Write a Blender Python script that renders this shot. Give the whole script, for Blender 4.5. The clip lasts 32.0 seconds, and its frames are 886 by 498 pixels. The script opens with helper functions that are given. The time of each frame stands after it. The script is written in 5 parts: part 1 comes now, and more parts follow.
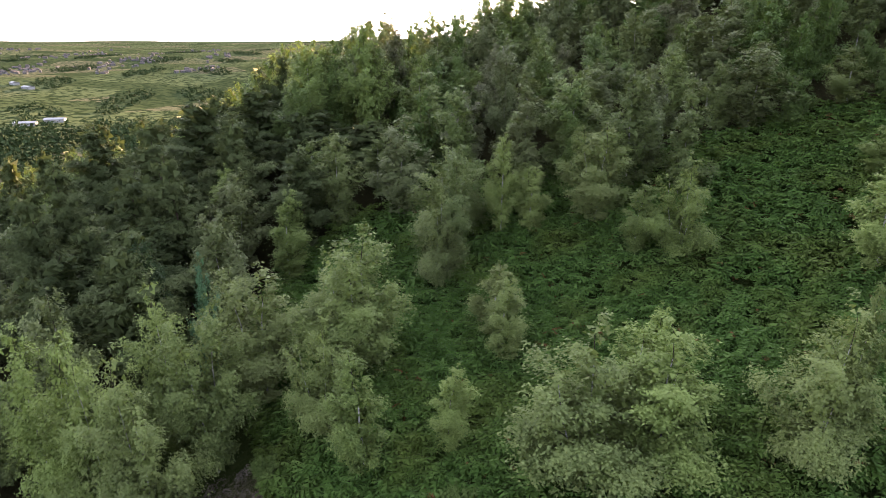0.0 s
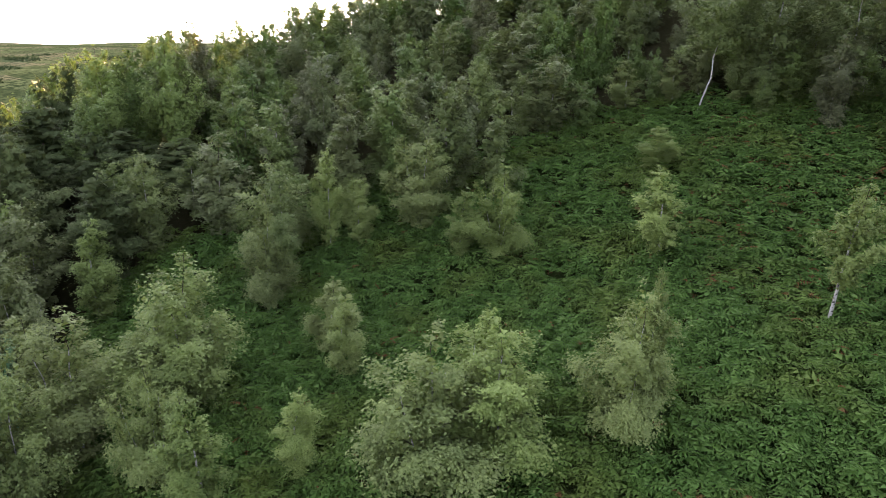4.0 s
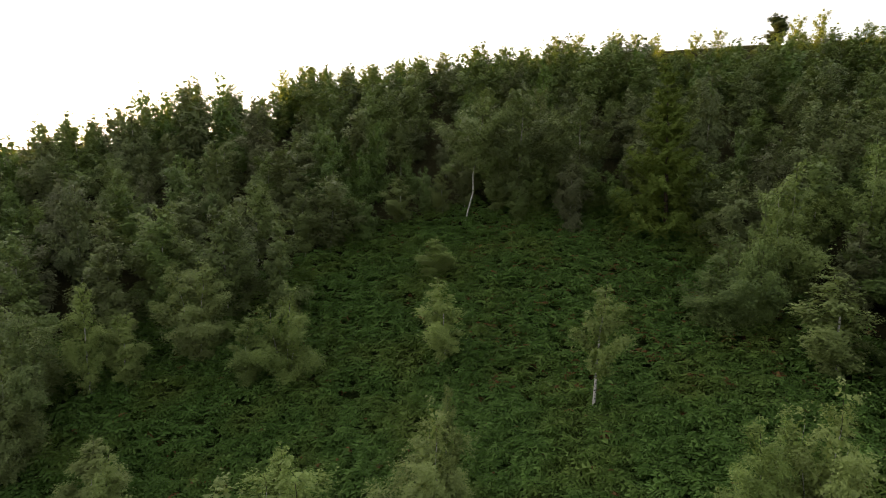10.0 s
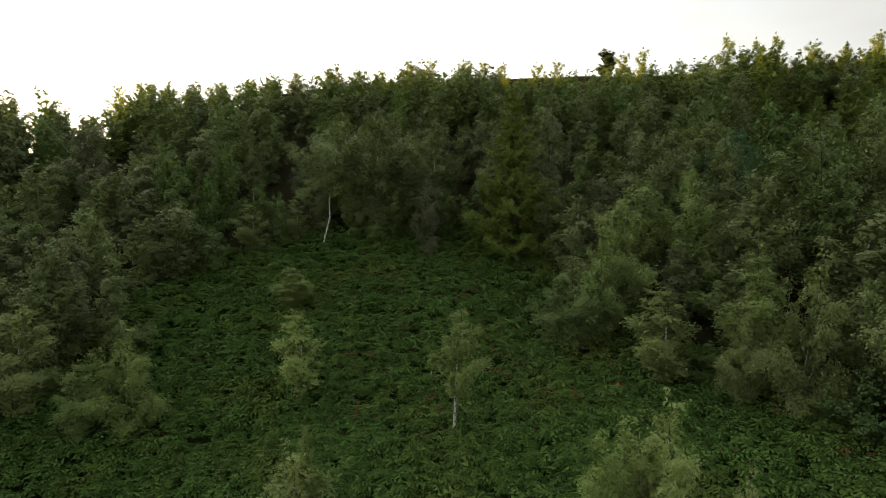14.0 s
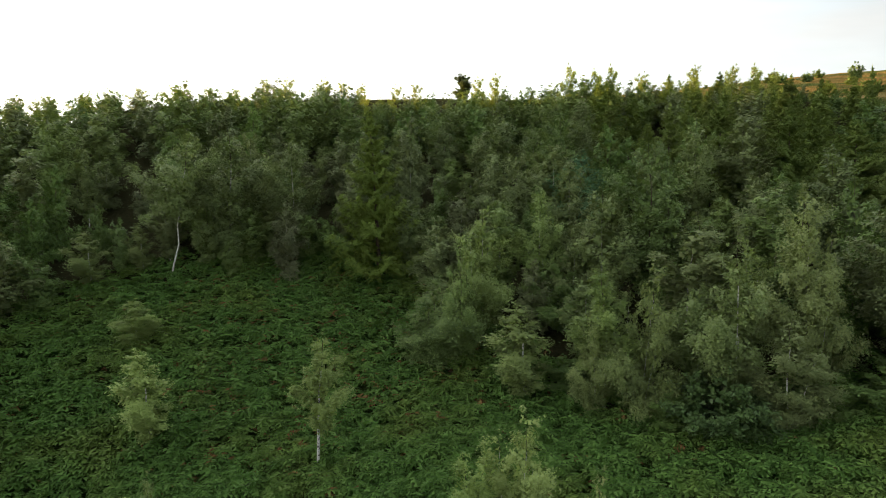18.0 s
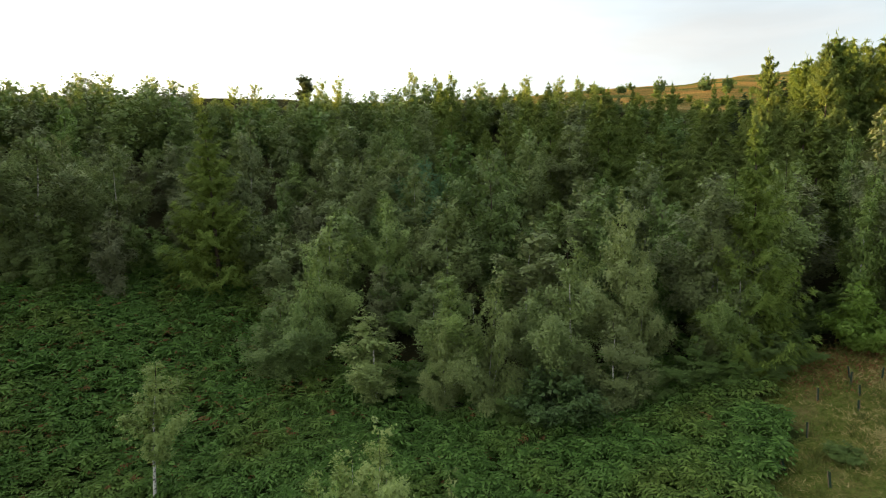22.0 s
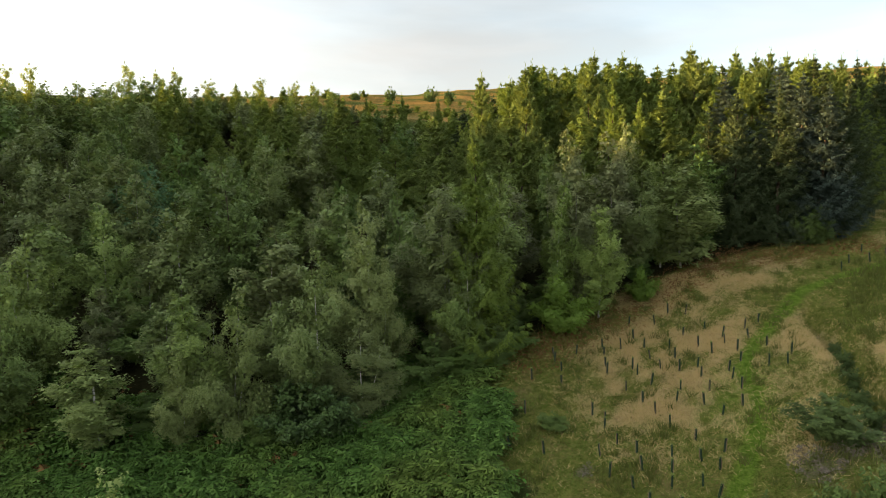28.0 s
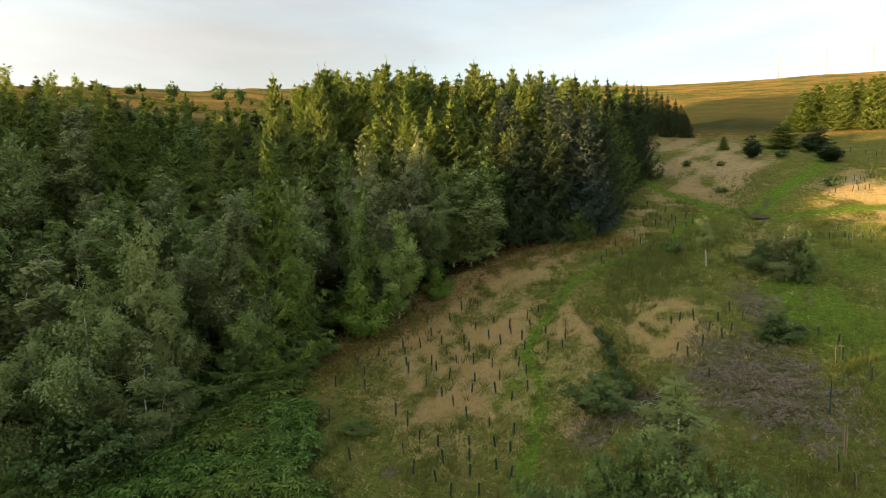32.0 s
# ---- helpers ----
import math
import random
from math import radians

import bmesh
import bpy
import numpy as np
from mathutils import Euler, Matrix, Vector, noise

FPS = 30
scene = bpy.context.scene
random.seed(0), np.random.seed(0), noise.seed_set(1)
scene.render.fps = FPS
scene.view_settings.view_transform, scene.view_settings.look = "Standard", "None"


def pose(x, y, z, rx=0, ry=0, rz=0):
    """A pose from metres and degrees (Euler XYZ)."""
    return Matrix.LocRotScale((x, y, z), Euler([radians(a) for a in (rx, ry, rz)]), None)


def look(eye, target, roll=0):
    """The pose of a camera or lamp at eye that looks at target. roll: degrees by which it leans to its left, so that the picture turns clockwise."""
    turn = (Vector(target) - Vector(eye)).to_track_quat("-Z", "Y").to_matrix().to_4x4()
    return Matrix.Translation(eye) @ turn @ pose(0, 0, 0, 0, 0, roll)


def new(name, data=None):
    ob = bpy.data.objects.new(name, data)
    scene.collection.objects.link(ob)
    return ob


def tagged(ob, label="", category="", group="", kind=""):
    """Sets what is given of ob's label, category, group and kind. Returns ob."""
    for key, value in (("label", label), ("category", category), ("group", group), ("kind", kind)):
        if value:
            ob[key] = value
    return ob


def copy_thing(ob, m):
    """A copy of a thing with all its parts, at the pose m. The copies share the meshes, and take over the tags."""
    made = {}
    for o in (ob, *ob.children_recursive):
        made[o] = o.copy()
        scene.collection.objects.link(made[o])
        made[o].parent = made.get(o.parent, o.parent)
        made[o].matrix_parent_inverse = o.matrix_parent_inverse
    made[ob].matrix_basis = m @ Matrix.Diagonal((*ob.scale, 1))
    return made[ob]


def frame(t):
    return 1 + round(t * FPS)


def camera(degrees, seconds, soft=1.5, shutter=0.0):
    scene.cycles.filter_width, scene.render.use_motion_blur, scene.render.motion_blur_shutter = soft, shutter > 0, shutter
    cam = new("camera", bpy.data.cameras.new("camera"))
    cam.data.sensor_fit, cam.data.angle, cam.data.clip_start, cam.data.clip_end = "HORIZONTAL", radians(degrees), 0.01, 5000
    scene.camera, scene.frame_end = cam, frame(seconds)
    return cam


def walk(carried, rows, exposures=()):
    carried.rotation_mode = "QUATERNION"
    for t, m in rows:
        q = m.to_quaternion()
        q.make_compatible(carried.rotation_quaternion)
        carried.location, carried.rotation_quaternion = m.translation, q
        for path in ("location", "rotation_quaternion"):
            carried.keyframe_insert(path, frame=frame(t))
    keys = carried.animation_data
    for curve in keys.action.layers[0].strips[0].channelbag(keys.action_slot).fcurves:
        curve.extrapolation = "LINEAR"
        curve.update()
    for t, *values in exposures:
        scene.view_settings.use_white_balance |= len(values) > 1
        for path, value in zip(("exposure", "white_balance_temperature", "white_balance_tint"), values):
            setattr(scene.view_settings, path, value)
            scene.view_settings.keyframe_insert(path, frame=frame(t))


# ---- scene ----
cam = camera(72.10, 32.0, soft=.8)
# seconds, place, heading to the left of north, tilt up, lean to the left
PATH = [
    (0.0, -0.84, -1.06, 12.10, 62.09, -19.51, 0.00),
    (0.5, -0.81, -1.05, 12.19, 59.57, -19.48, 0.04),
    (1.0, -0.78, -1.04, 12.28, 57.07, -19.46, 0.08),
    (1.5, -0.75, -1.03, 12.37, 54.66, -19.44, 0.13),
    (2.0, -0.72, -1.02, 12.46, 52.50, -19.40, 0.22),
    (2.5, -0.70, -1.02, 12.55, 50.65, -19.35, 0.26),
    (3.0, -0.68, -1.02, 12.65, 48.94, -19.31, 0.31),
    (3.5, -0.67, -1.04, 12.76, 47.24, -19.30, 0.36),
    (5.5, -0.65, -1.09, 13.27, 40.23, -16.56, 0.38),
    (6.0, -0.64, -1.06, 13.39, 38.64, -15.10, 0.34),
    (6.5, -0.61, -1.00, 13.51, 37.05, -13.83, 0.30),
    (7.0, -0.58, -0.92, 13.63, 35.47, -12.90, 0.28),
    (7.5, -0.55, -0.84, 13.74, 33.89, -12.17, 0.25),
    (8.0, -0.52, -0.75, 13.85, 32.30, -11.32, 0.22),
    (8.5, -0.49, -0.66, 13.96, 30.70, -10.32, 0.20),
    (9.0, -0.46, -0.58, 14.06, 29.08, -9.60, 0.19),
    (9.5, -0.43, -0.51, 14.16, 27.44, -9.39, 0.21),
    (10.0, -0.41, -0.44, 14.26, 25.80, -9.41, 0.23),
    (10.5, -0.39, -0.38, 14.35, 24.18, -9.44, 0.25),
    (11.0, -0.37, -0.32, 14.43, 22.57, -9.45, 0.25),
    (11.5, -0.34, -0.27, 14.52, 20.93, -9.42, 0.27),
    (12.0, -0.30, -0.22, 14.61, 19.29, -9.22, 0.28),
    (12.5, -0.26, -0.17, 14.69, 17.68, -8.83, 0.27),
    (13.0, -0.20, -0.12, 14.77, 16.06, -8.41, 0.27),
    (13.5, -0.13, -0.07, 14.85, 14.45, -8.01, 0.27),
    (14.0, -0.06, -0.02, 14.93, 12.84, -7.63, 0.26),
    (14.5, 0.02, 0.03, 15.00, 11.24, -7.25, 0.26),
    (16.5, 0.31, 0.27, 15.24, 5.31, -6.02, -0.09),
    (17.0, 0.37, 0.32, 15.29, 3.71, -5.99, -0.09),
    (17.5, 0.41, 0.37, 15.35, 2.06, -5.96, -0.11),
    (18.0, 0.45, 0.41, 15.40, 0.37, -5.94, -0.12),
    (18.5, 0.48, 0.45, 15.45, -1.34, -5.92, -0.15),
    (19.0, 0.50, 0.48, 15.51, -3.07, -5.91, -0.18),
    (19.5, 0.53, 0.51, 15.56, -4.81, -5.90, -0.22),
    (20.0, 0.55, 0.53, 15.62, -6.57, -5.89, -0.26),
    (20.5, 0.56, 0.55, 15.67, -8.36, -5.88, -0.32),
    (21.0, 0.57, 0.57, 15.72, -10.16, -5.88, -0.37),
    (21.5, 0.58, 0.57, 15.77, -11.98, -5.89, -0.42),
    (22.0, 0.59, 0.58, 15.82, -13.84, -5.90, -0.46),
    (22.5, 0.60, 0.59, 15.87, -15.73, -5.90, -0.50),
    (23.0, 0.61, 0.59, 15.92, -17.64, -5.90, -0.54),
    (23.5, 0.61, 0.60, 15.97, -19.56, -5.90, -0.55),
    (24.0, 0.61, 0.60, 16.02, -21.48, -5.90, -0.57),
    (24.5, 0.61, 0.60, 16.07, -23.39, -5.89, -0.58),
    (26.5, 0.56, 0.59, 16.28, -31.14, -5.89, -0.62),
    (27.0, 0.56, 0.59, 16.33, -33.26, -5.89, -0.63),
    (27.5, 0.56, 0.58, 16.38, -35.52, -5.89, -0.65),
    (28.0, 0.56, 0.58, 16.43, -37.84, -5.89, -0.66),
    (28.5, 0.57, 0.58, 16.47, -40.18, -5.89, -0.69),
    (29.0, 0.58, 0.57, 16.52, -42.51, -5.89, -0.71),
    (29.5, 0.60, 0.56, 16.56, -44.83, -5.90, -0.73),
    (30.0, 0.62, 0.55, 16.59, -47.15, -5.91, -0.74),
    (30.5, 0.65, 0.53, 16.63, -49.49, -5.93, -0.76),
    (31.0, 0.67, 0.51, 16.66, -51.83, -5.94, -0.77),
    (31.5, 0.70, 0.49, 16.70, -54.15, -5.95, -0.78),
    (32.0, 0.72, 0.47, 16.73, -56.47, -5.95, -0.78),
]
walk(cam, [(t, pose(x, y, z, 90 + tilt, 0, heading) @ pose(0, 0, 0, 0, 0, lean)) for t, x, y, z, heading, tilt, lean in PATH],
     exposures=[(0,2.6,6050,27),(3,2.72,6050,27),(6,2.58,6350,25),(8,1.98,6850,20),(10,1.66,7150,15),(12,1.6,7150,14),(13,1.56,7100,13),(14.5,1.52,6950,11),(16.5,1.85,6700,9),(19,2.1,6650,8),(28,1.98,6800,9),(32,1.86,7000,10)])

# ---- the lie of the land: a hollow below the drone, woods rising round it, moor above, a valley to the west ----
AZ = [-180, -130, -95, -75, -55, -40, -25, 0, 10, 25, 45, 60, 75, 90, 105, 130, 180]   # degrees to the left of north
Z45 = [-25, -6, 4, 4, 1.5, 1, -1, -1.5, -3, -4, -7.5, -9, -11, -15, -18, -22, -25]      # height 45 m out
RISE = [-.2, 0, .18, .2, .27, .28, .38, .36, .38, .4, .33, .3, .2, .1, 0, -.12, -.2]    # slope of the hillside
BROW = [90, 120, 200, 200, 140, 135, 130, 150, 147, 134, 120, 105, 90, 70, 70, 80, 90]  # where the hillside ends
MOOR = [-.15, 0, .170, .168, .186, .206, .170, .10, .05, -.02, -.1, -.2, -.22, -.22, -.2, -.15, -.15]
CREST = [500, 500, 700, 720, 600, 330, 290, 300, 300, 260, 300, 450, 560, 520, 500, 500, 500]
FAR = [-.004, 0, .01, .01, .01, 0, .02, .02, .02, .0, .002, .008, .012, .010, .012, .008, -.004]
GRID = np.arange(-180, 181, 1.0)


def eased(values):
    v = np.interp(GRID, AZ, values)
    k = np.exp(-(np.arange(-12, 13) / 5.0) ** 2)
    return np.convolve(np.r_[v[-13:-1], v, v[1:13]], k / k.sum(), "valid")


Z45, RISE, BROW, MOOR, CREST, FAR = [eased(v) for v in (Z45, RISE, BROW, MOOR, CREST, FAR)]


def ramp(v, a, b):
    u = np.clip((v - a) / (b - a), 0, 1)
    return u * u * (3 - 2 * u)


def land(x, y):
    """The height of the ground."""
    x, y = np.asarray(x, float), np.asarray(y, float)
    r, az = np.hypot(x, y), np.degrees(np.arctan2(-x, y))
    z45, rise, brow, moor, crest, far = [np.interp(az, GRID, v) for v in (Z45, RISE, BROW, MOOR, CREST, FAR)]
    near = np.minimum(r, brow) - 45
    near = np.where(near > 0, near, near * .55)
    z = z45 + rise * near + moor * np.clip(r - brow, 0, crest - brow) + far * np.clip(r - crest, 0, 9000)
    z = z + (-12 - z) * (1 - ramp(r, 0, 32))
    bumps = .25 * np.sin(x * .31 + 1.3 * np.sin(y * .11)) * np.sin(y * .27 + x * .05) + .6 * np.sin(x * .071 + 2) * np.sin(y * .083 - x * .02)
    hills = 9 * np.sin(x * .0021 + 1) * np.sin(y * .0031 + .5) + 5 * np.sin(x * .006 + y * .002)
    return z + bumps * ramp(r, 15, 60) + hills * ramp(r, 450, 1600)


# ---- sky and sun: a low sun in the north-west behind the wooded brow, thin high cloud ----
SUN_AZ, SUN_EL, GLOW, CLOUD = 56.0, 5.8, 4.6, 2.0


def daylight():
    w = bpy.data.worlds.new("evening_sky")
    scene.world = w
    w.use_nodes = True
    nt = w.node_tree
    nt.nodes.clear()
    out, bg = nt.nodes.new("ShaderNodeOutputWorld"), nt.nodes.new("ShaderNodeBackground")
    sky = nt.nodes.new("ShaderNodeTexSky")
    sky.sky_type, sky.sun_disc = "NISHITA", False
    sky.sun_elevation, sky.sun_rotation = radians(SUN_EL), radians(-SUN_AZ)
    sky.air_density, sky.dust_density, sky.ozone_density = 1.0, .6, 2.0
    geo, sep = nt.nodes.new("ShaderNodeTexCoord"), nt.nodes.new("ShaderNodeMapping")
    sep.inputs["Scale"].default_value = (1.0, 1.0, 5.0)
    noise_tex, rmp = nt.nodes.new("ShaderNodeTexNoise"), nt.nodes.new("ShaderNodeValToRGB")
    noise_tex.inputs["Scale"].default_value, noise_tex.inputs["Detail"].default_value = 1.6, 6
    rmp.color_ramp.elements[0].position, rmp.color_ramp.elements[1].position = .38, .68
    az, el = radians(SUN_AZ), radians(SUN_EL)
    way = Vector((-math.sin(az) * math.cos(el), math.cos(az) * math.cos(el), math.sin(el)))
    # thin cloud greys the blue, and glows towards the sun
    grey, hue, veil = nt.nodes.new("ShaderNodeRGBToBW"), nt.nodes.new("ShaderNodeMixRGB"), nt.nodes.new("ShaderNodeMixRGB")
    hue.blend_type, hue.inputs[0].default_value, hue.inputs[2].default_value = "MULTIPLY", 1.0, (.90, .86, .80, 1)
    near, span, power = nt.nodes.new("ShaderNodeVectorMath"), nt.nodes.new("ShaderNodeMapRange"), nt.nodes.new("ShaderNodeMath")
    near.operation, near.inputs[1].default_value = "DOT_PRODUCT", way
    span.inputs[1].default_value, span.inputs[2].default_value = -.2, 1.0
    power.operation, power.inputs[1].default_value = "POWER", 2.3
    glow, thick = nt.nodes.new("ShaderNodeMixRGB"), nt.nodes.new("ShaderNodeMath")
    glow.blend_type, glow.inputs[2].default_value = "ADD", (GLOW, GLOW * .95, GLOW * .86, 1)
    thick.operation, thick.inputs[1].default_value, thick.inputs[2].default_value = "MULTIPLY_ADD", .45, .5
    nt.links.new(geo.outputs["Generated"], sep.inputs["Vector"])
    nt.links.new(sep.outputs[0], noise_tex.inputs["Vector"])
    nt.links.new(noise_tex.outputs[0], rmp.inputs[0])
    nt.links.new(rmp.outputs[0], thick.inputs[0])
    nt.links.new(thick.outputs[0], veil.inputs[0])
    nt.links.new(sky.outputs[0], grey.inputs[0])
    nt.links.new(grey.outputs[0], hue.inputs[1])
    nt.links.new(sky.outputs[0], veil.inputs[1])
    nt.links.new(hue.outputs[0], veil.inputs[2])
    nt.links.new(geo.outputs["Generated"], near.inputs[0])
    nt.links.new(near.outputs["Value"], span.inputs[0])
    nt.links.new(span.outputs[0], power.inputs[0])
    nt.links.new(power.outputs[0], glow.inputs[0])
    streak, lift, lit = nt.nodes.new("ShaderNodeTexNoise"), nt.nodes.new("ShaderNodeMapRange"), nt.nodes.new("ShaderNodeMixRGB")
    streak.inputs["Scale"].default_value, streak.inputs["Detail"].default_value, streak.inputs["Distortion"].default_value = 2.3, 5, .4
    lift.inputs[1].default_value, lift.inputs[2].default_value, lift.inputs[3].default_value, lift.inputs[4].default_value = .36, .66, .84, 1.02
    lit.blend_type, lit.inputs[0].default_value = "MULTIPLY", 1.0
    nt.links.new(sep.outputs[0], streak.inputs["Vector"])
    nt.links.new(streak.outputs[0], lift.inputs[0])
    sheet = nt.nodes.new("ShaderNodeMixRGB")
    sheet.blend_type, sheet.inputs[2].default_value = "ADD", (CLOUD * .90, CLOUD, CLOUD * 1.10, 1)
    split, height = nt.nodes.new("ShaderNodeSeparateXYZ"), nt.nodes.new("ShaderNodeMapRange")
    height.inputs[3].default_value = .30
    nt.links.new(geo.outputs["Generated"], split.inputs[0])
    nt.links.new(split.outputs[2], height.inputs[0])
    nt.links.new(height.outputs[0], sheet.inputs[0])
    nt.links.new(veil.outputs[0], sheet.inputs[1])
    nt.links.new(sheet.outputs[0], lit.inputs[1])
    nt.links.new(lift.outputs[0], lit.inputs[2])
    nt.links.new(lit.outputs[0], glow.inputs[1])
    nt.links.new(glow.outputs[0], bg.inputs[0])
    bg.inputs[1].default_value = .105
    nt.links.new(bg.outputs[0], out.inputs[0])
    lamp = bpy.data.lights.new("sun", "SUN")
    lamp.energy, lamp.angle, lamp.color = 5.0, radians(.55), (1.0, .66, .27)
    ob = new("sun", lamp)
    ob.matrix_world = look(way * 400, (0, 0, 0))


daylight()


# ---- materials ----
def material(name, rough=.8):
    m = bpy.data.materials.new(name)
    m.use_nodes = True
    m.node_tree.nodes["Principled BSDF"].inputs["Roughness"].default_value = rough
    m.node_tree.nodes["Principled BSDF"].inputs["Specular IOR Level"].default_value = .12
    return m, m.node_tree, m.node_tree.nodes["Principled BSDF"]


def add(nt, kind, **values):
    n = nt.nodes.new(kind)
    for key, v in values.items():
        n.inputs[key.replace("_", " ")].default_value = v
    return n


def mixed(nt, fac, a, b, blend="MIX"):
    n = nt.nodes.new("ShaderNodeMixRGB")
    n.blend_type = blend
    for socket, v in zip(n.inputs, (fac, a, b)):
        if hasattr(v, "is_linked"):
            nt.links.new(v, socket)
        else:
            socket.default_value = v if isinstance(v, (int, float)) else (*v, 1)
    return n.outputs[0]


def maths(nt, op, a, b=0.0):
    n = nt.nodes.new("ShaderNodeMath")
    n.operation = op
    for socket, v in zip(n.inputs, (a, b)):
        if hasattr(v, "is_linked"):
            nt.links.new(v, socket)
        else:
            socket.default_value = v
    return n.outputs[0]


def spread(nt, v, lo, hi):
    n = nt.nodes.new("ShaderNodeMapRange")
    n.inputs[1].default_value, n.inputs[2].default_value = lo, hi
    nt.links.new(v, n.inputs[0])
    return n.outputs[0]


def noisy(nt, scale, detail=4, coords="Object"):
    co, n = nt.nodes.new("ShaderNodeTexCoord"), add(nt, "ShaderNodeTexNoise", Scale=scale, Detail=detail)
    nt.links.new(co.outputs[coords], n.inputs["Vector"])
    return n.outputs[0]


def leaves(name, dark, light, thin=.35, rough=.6, odd=None, vary=0.0, patches=None):
    """Foliage: tones vary from leaf to leaf and from tree to tree, and light shines through."""
    m, nt, b = material(name, rough)
    info, geo = nt.nodes.new("ShaderNodeObjectInfo"), nt.nodes.new("ShaderNodeNewGeometry")
    per_leaf, per_tree = geo.outputs["Random Per Island"], info.outputs["Random"]
    clump = spread(nt, noisy(nt, .8, 3), .35, .65)
    tone = maths(nt, "ADD", maths(nt, "MULTIPLY", clump, .26), maths(nt, "ADD", maths(nt, "MULTIPLY", maths(nt, "POWER", per_leaf, 1.4), .32), maths(nt, "MULTIPLY", per_tree, .44)))
    col = mixed(nt, tone, dark, light)
    second = maths(nt, "FRACT", maths(nt, "MULTIPLY", per_tree, 7.31))
    grey = sum(dark) * .22 + sum(light) * .12
    col = mixed(nt, maths(nt, "MULTIPLY", second, vary), col, (grey * 1.06, grey, grey * .62))
    if patches:
        col = mixed(nt, maths(nt, "MULTIPLY", spread(nt, noisy(nt, .16, 5), .48, .68), .45), col, patches)
    if odd:
        col = mixed(nt, spread(nt, per_leaf, .9, .97), col, odd)
    nt.links.new(col, b.inputs["Base Color"])
    tr, mx = nt.nodes.new("ShaderNodeBsdfTranslucent"), nt.nodes.new("ShaderNodeMixShader")
    nt.links.new(mixed(nt, .5, col, (light[0] * 1.5, light[1] * 1.4, light[2] * .6)), tr.inputs[0])
    mx.inputs[0].default_value = thin
    nt.links.new(b.outputs[0], mx.inputs[1])
    nt.links.new(tr.outputs[0], mx.inputs[2])
    nt.links.new(mx.outputs[0], nt.nodes["Material Output"].inputs[0])
    return m


def bark(name, base, mark, scale, amount):
    m, nt, b = material(name, .85)
    n = noisy(nt, scale, 5)
    nt.links.new(mixed(nt, spread(nt, n, amount, amount + .12), base, mark), b.inputs["Base Color"])
    bump = add(nt, "ShaderNodeBump", Strength=.5, Distance=.02)
    nt.links.new(n, bump.inputs["Height"])
    nt.links.new(bump.outputs[0], b.inputs["Normal"])
    return m


def plain(name, colour, rough=.7, vary=.25, scale=3.0):
    m, nt, b = material(name, rough)
    low = [c * (1 - vary) for c in colour]
    nt.links.new(mixed(nt, noisy(nt, scale, 5), low, [min(1, c * (1 + vary)) for c in colour]), b.inputs["Base Color"])
    return m


BIRCH_LEAF = leaves("birch_leaves", (0.077, 0.127, 0.032), (0.341, 0.441, 0.125), .17, .5, vary=.40)
BIRCH_GREY = leaves("grey_birch_leaves", (0.061, 0.110, 0.030), (0.270, 0.358, 0.110), .15, .5, vary=.50)
# the low sun on skyline birches, put into yellower, more see-through leaves
SUNLIT_BIRCH = leaves("sunlit_birch_leaves", (.080, .120, .028), (.300, .360, .095), .42, .5)
# darker, greyer copies of the birch leaves: the back wood's shade in their colour
SHADED_BIRCH = leaves("shaded_birch_leaves", (0.063, 0.114, 0.031), (0.273, 0.364, 0.106), .17, .5, vary=.55)
SHADED_GREY = leaves("shaded_grey_birch_leaves", (0.066, 0.101, 0.038), (0.253, 0.304, 0.125), .15, .5, vary=.6)
BROAD_LEAF = leaves("broad_leaves", (0.044, 0.095, 0.022), (0.189, 0.281, 0.073), .16, .5, vary=.25)
LIME_LEAF = leaves("young_leaves", (.090, .170, .030), (.200, .300, .062), .4, .5)
WILLOW = leaves("willow_leaves", (.046, .085, .022), (.150, .210, .058), .18, .6)
ROWAN = leaves("rowan_leaves", (0.034, 0.069, 0.021), (0.121, 0.167, 0.053), .15, .6)
LARCH_LIGHT = leaves("light_larch_needles", (0.090, 0.143, 0.029), (0.260, 0.332, 0.073), .24, .7)
DARK_LEAF = leaves("dark_leaves", (.020, .040, .016), (.060, .095, .035), .25, .45)
BLUE_LEAF = leaves("blue_green_leaves", (.055, .125, .062), (.135, .250, .130), .3, .5)
HOLLY = leaves("glossy_dark_leaves", (.030, .062, .018), (.100, .150, .048), .1, .3)
LARCH = leaves("larch_needles", (0.073, 0.122, 0.027), (0.226, 0.293, 0.071), .24, .7, vary=.25)
SPRUCE = leaves("spruce_needles", (.034, .056, .025), (.098, .130, .058), .15, .7)
SPRUCE_GREY = leaves("grey_spruce_needles", (.038, .058, .048), (.098, .138, .112), .15, .7)
PINE = leaves("pine_needles", (.042, .062, .024), (.125, .158, .060), .2, .7)
BRACKEN = leaves("bracken_fronds", (.042, .100, .017), (.168, .295, .070), .22, .55, patches=(.165, .190, .040))
DEAD_BRACKEN = leaves("brown_bracken_fronds", (.10, .050, .020), (.24, .13, .05), .2, .7)
FAR_LEAF = leaves("far_leaves", (.022, .042, .016), (.060, .092, .035), .02, .95)
NETTLE = leaves("bramble_leaves", (0.059, 0.165, 0.031), (0.183, 0.389, 0.071), .3, .5)
GRASS = leaves("grass_blades", (0.088, 0.145, 0.025), (0.233, 0.295, 0.070), .3, .7)
STRAW = leaves("dry_grass_blades", (0.387, 0.290, 0.141), (0.651, 0.510, 0.273), .25, .75)
RUSH = leaves("rush_blades", (.060, .085, .020), (.165, .175, .048), .25, .7)
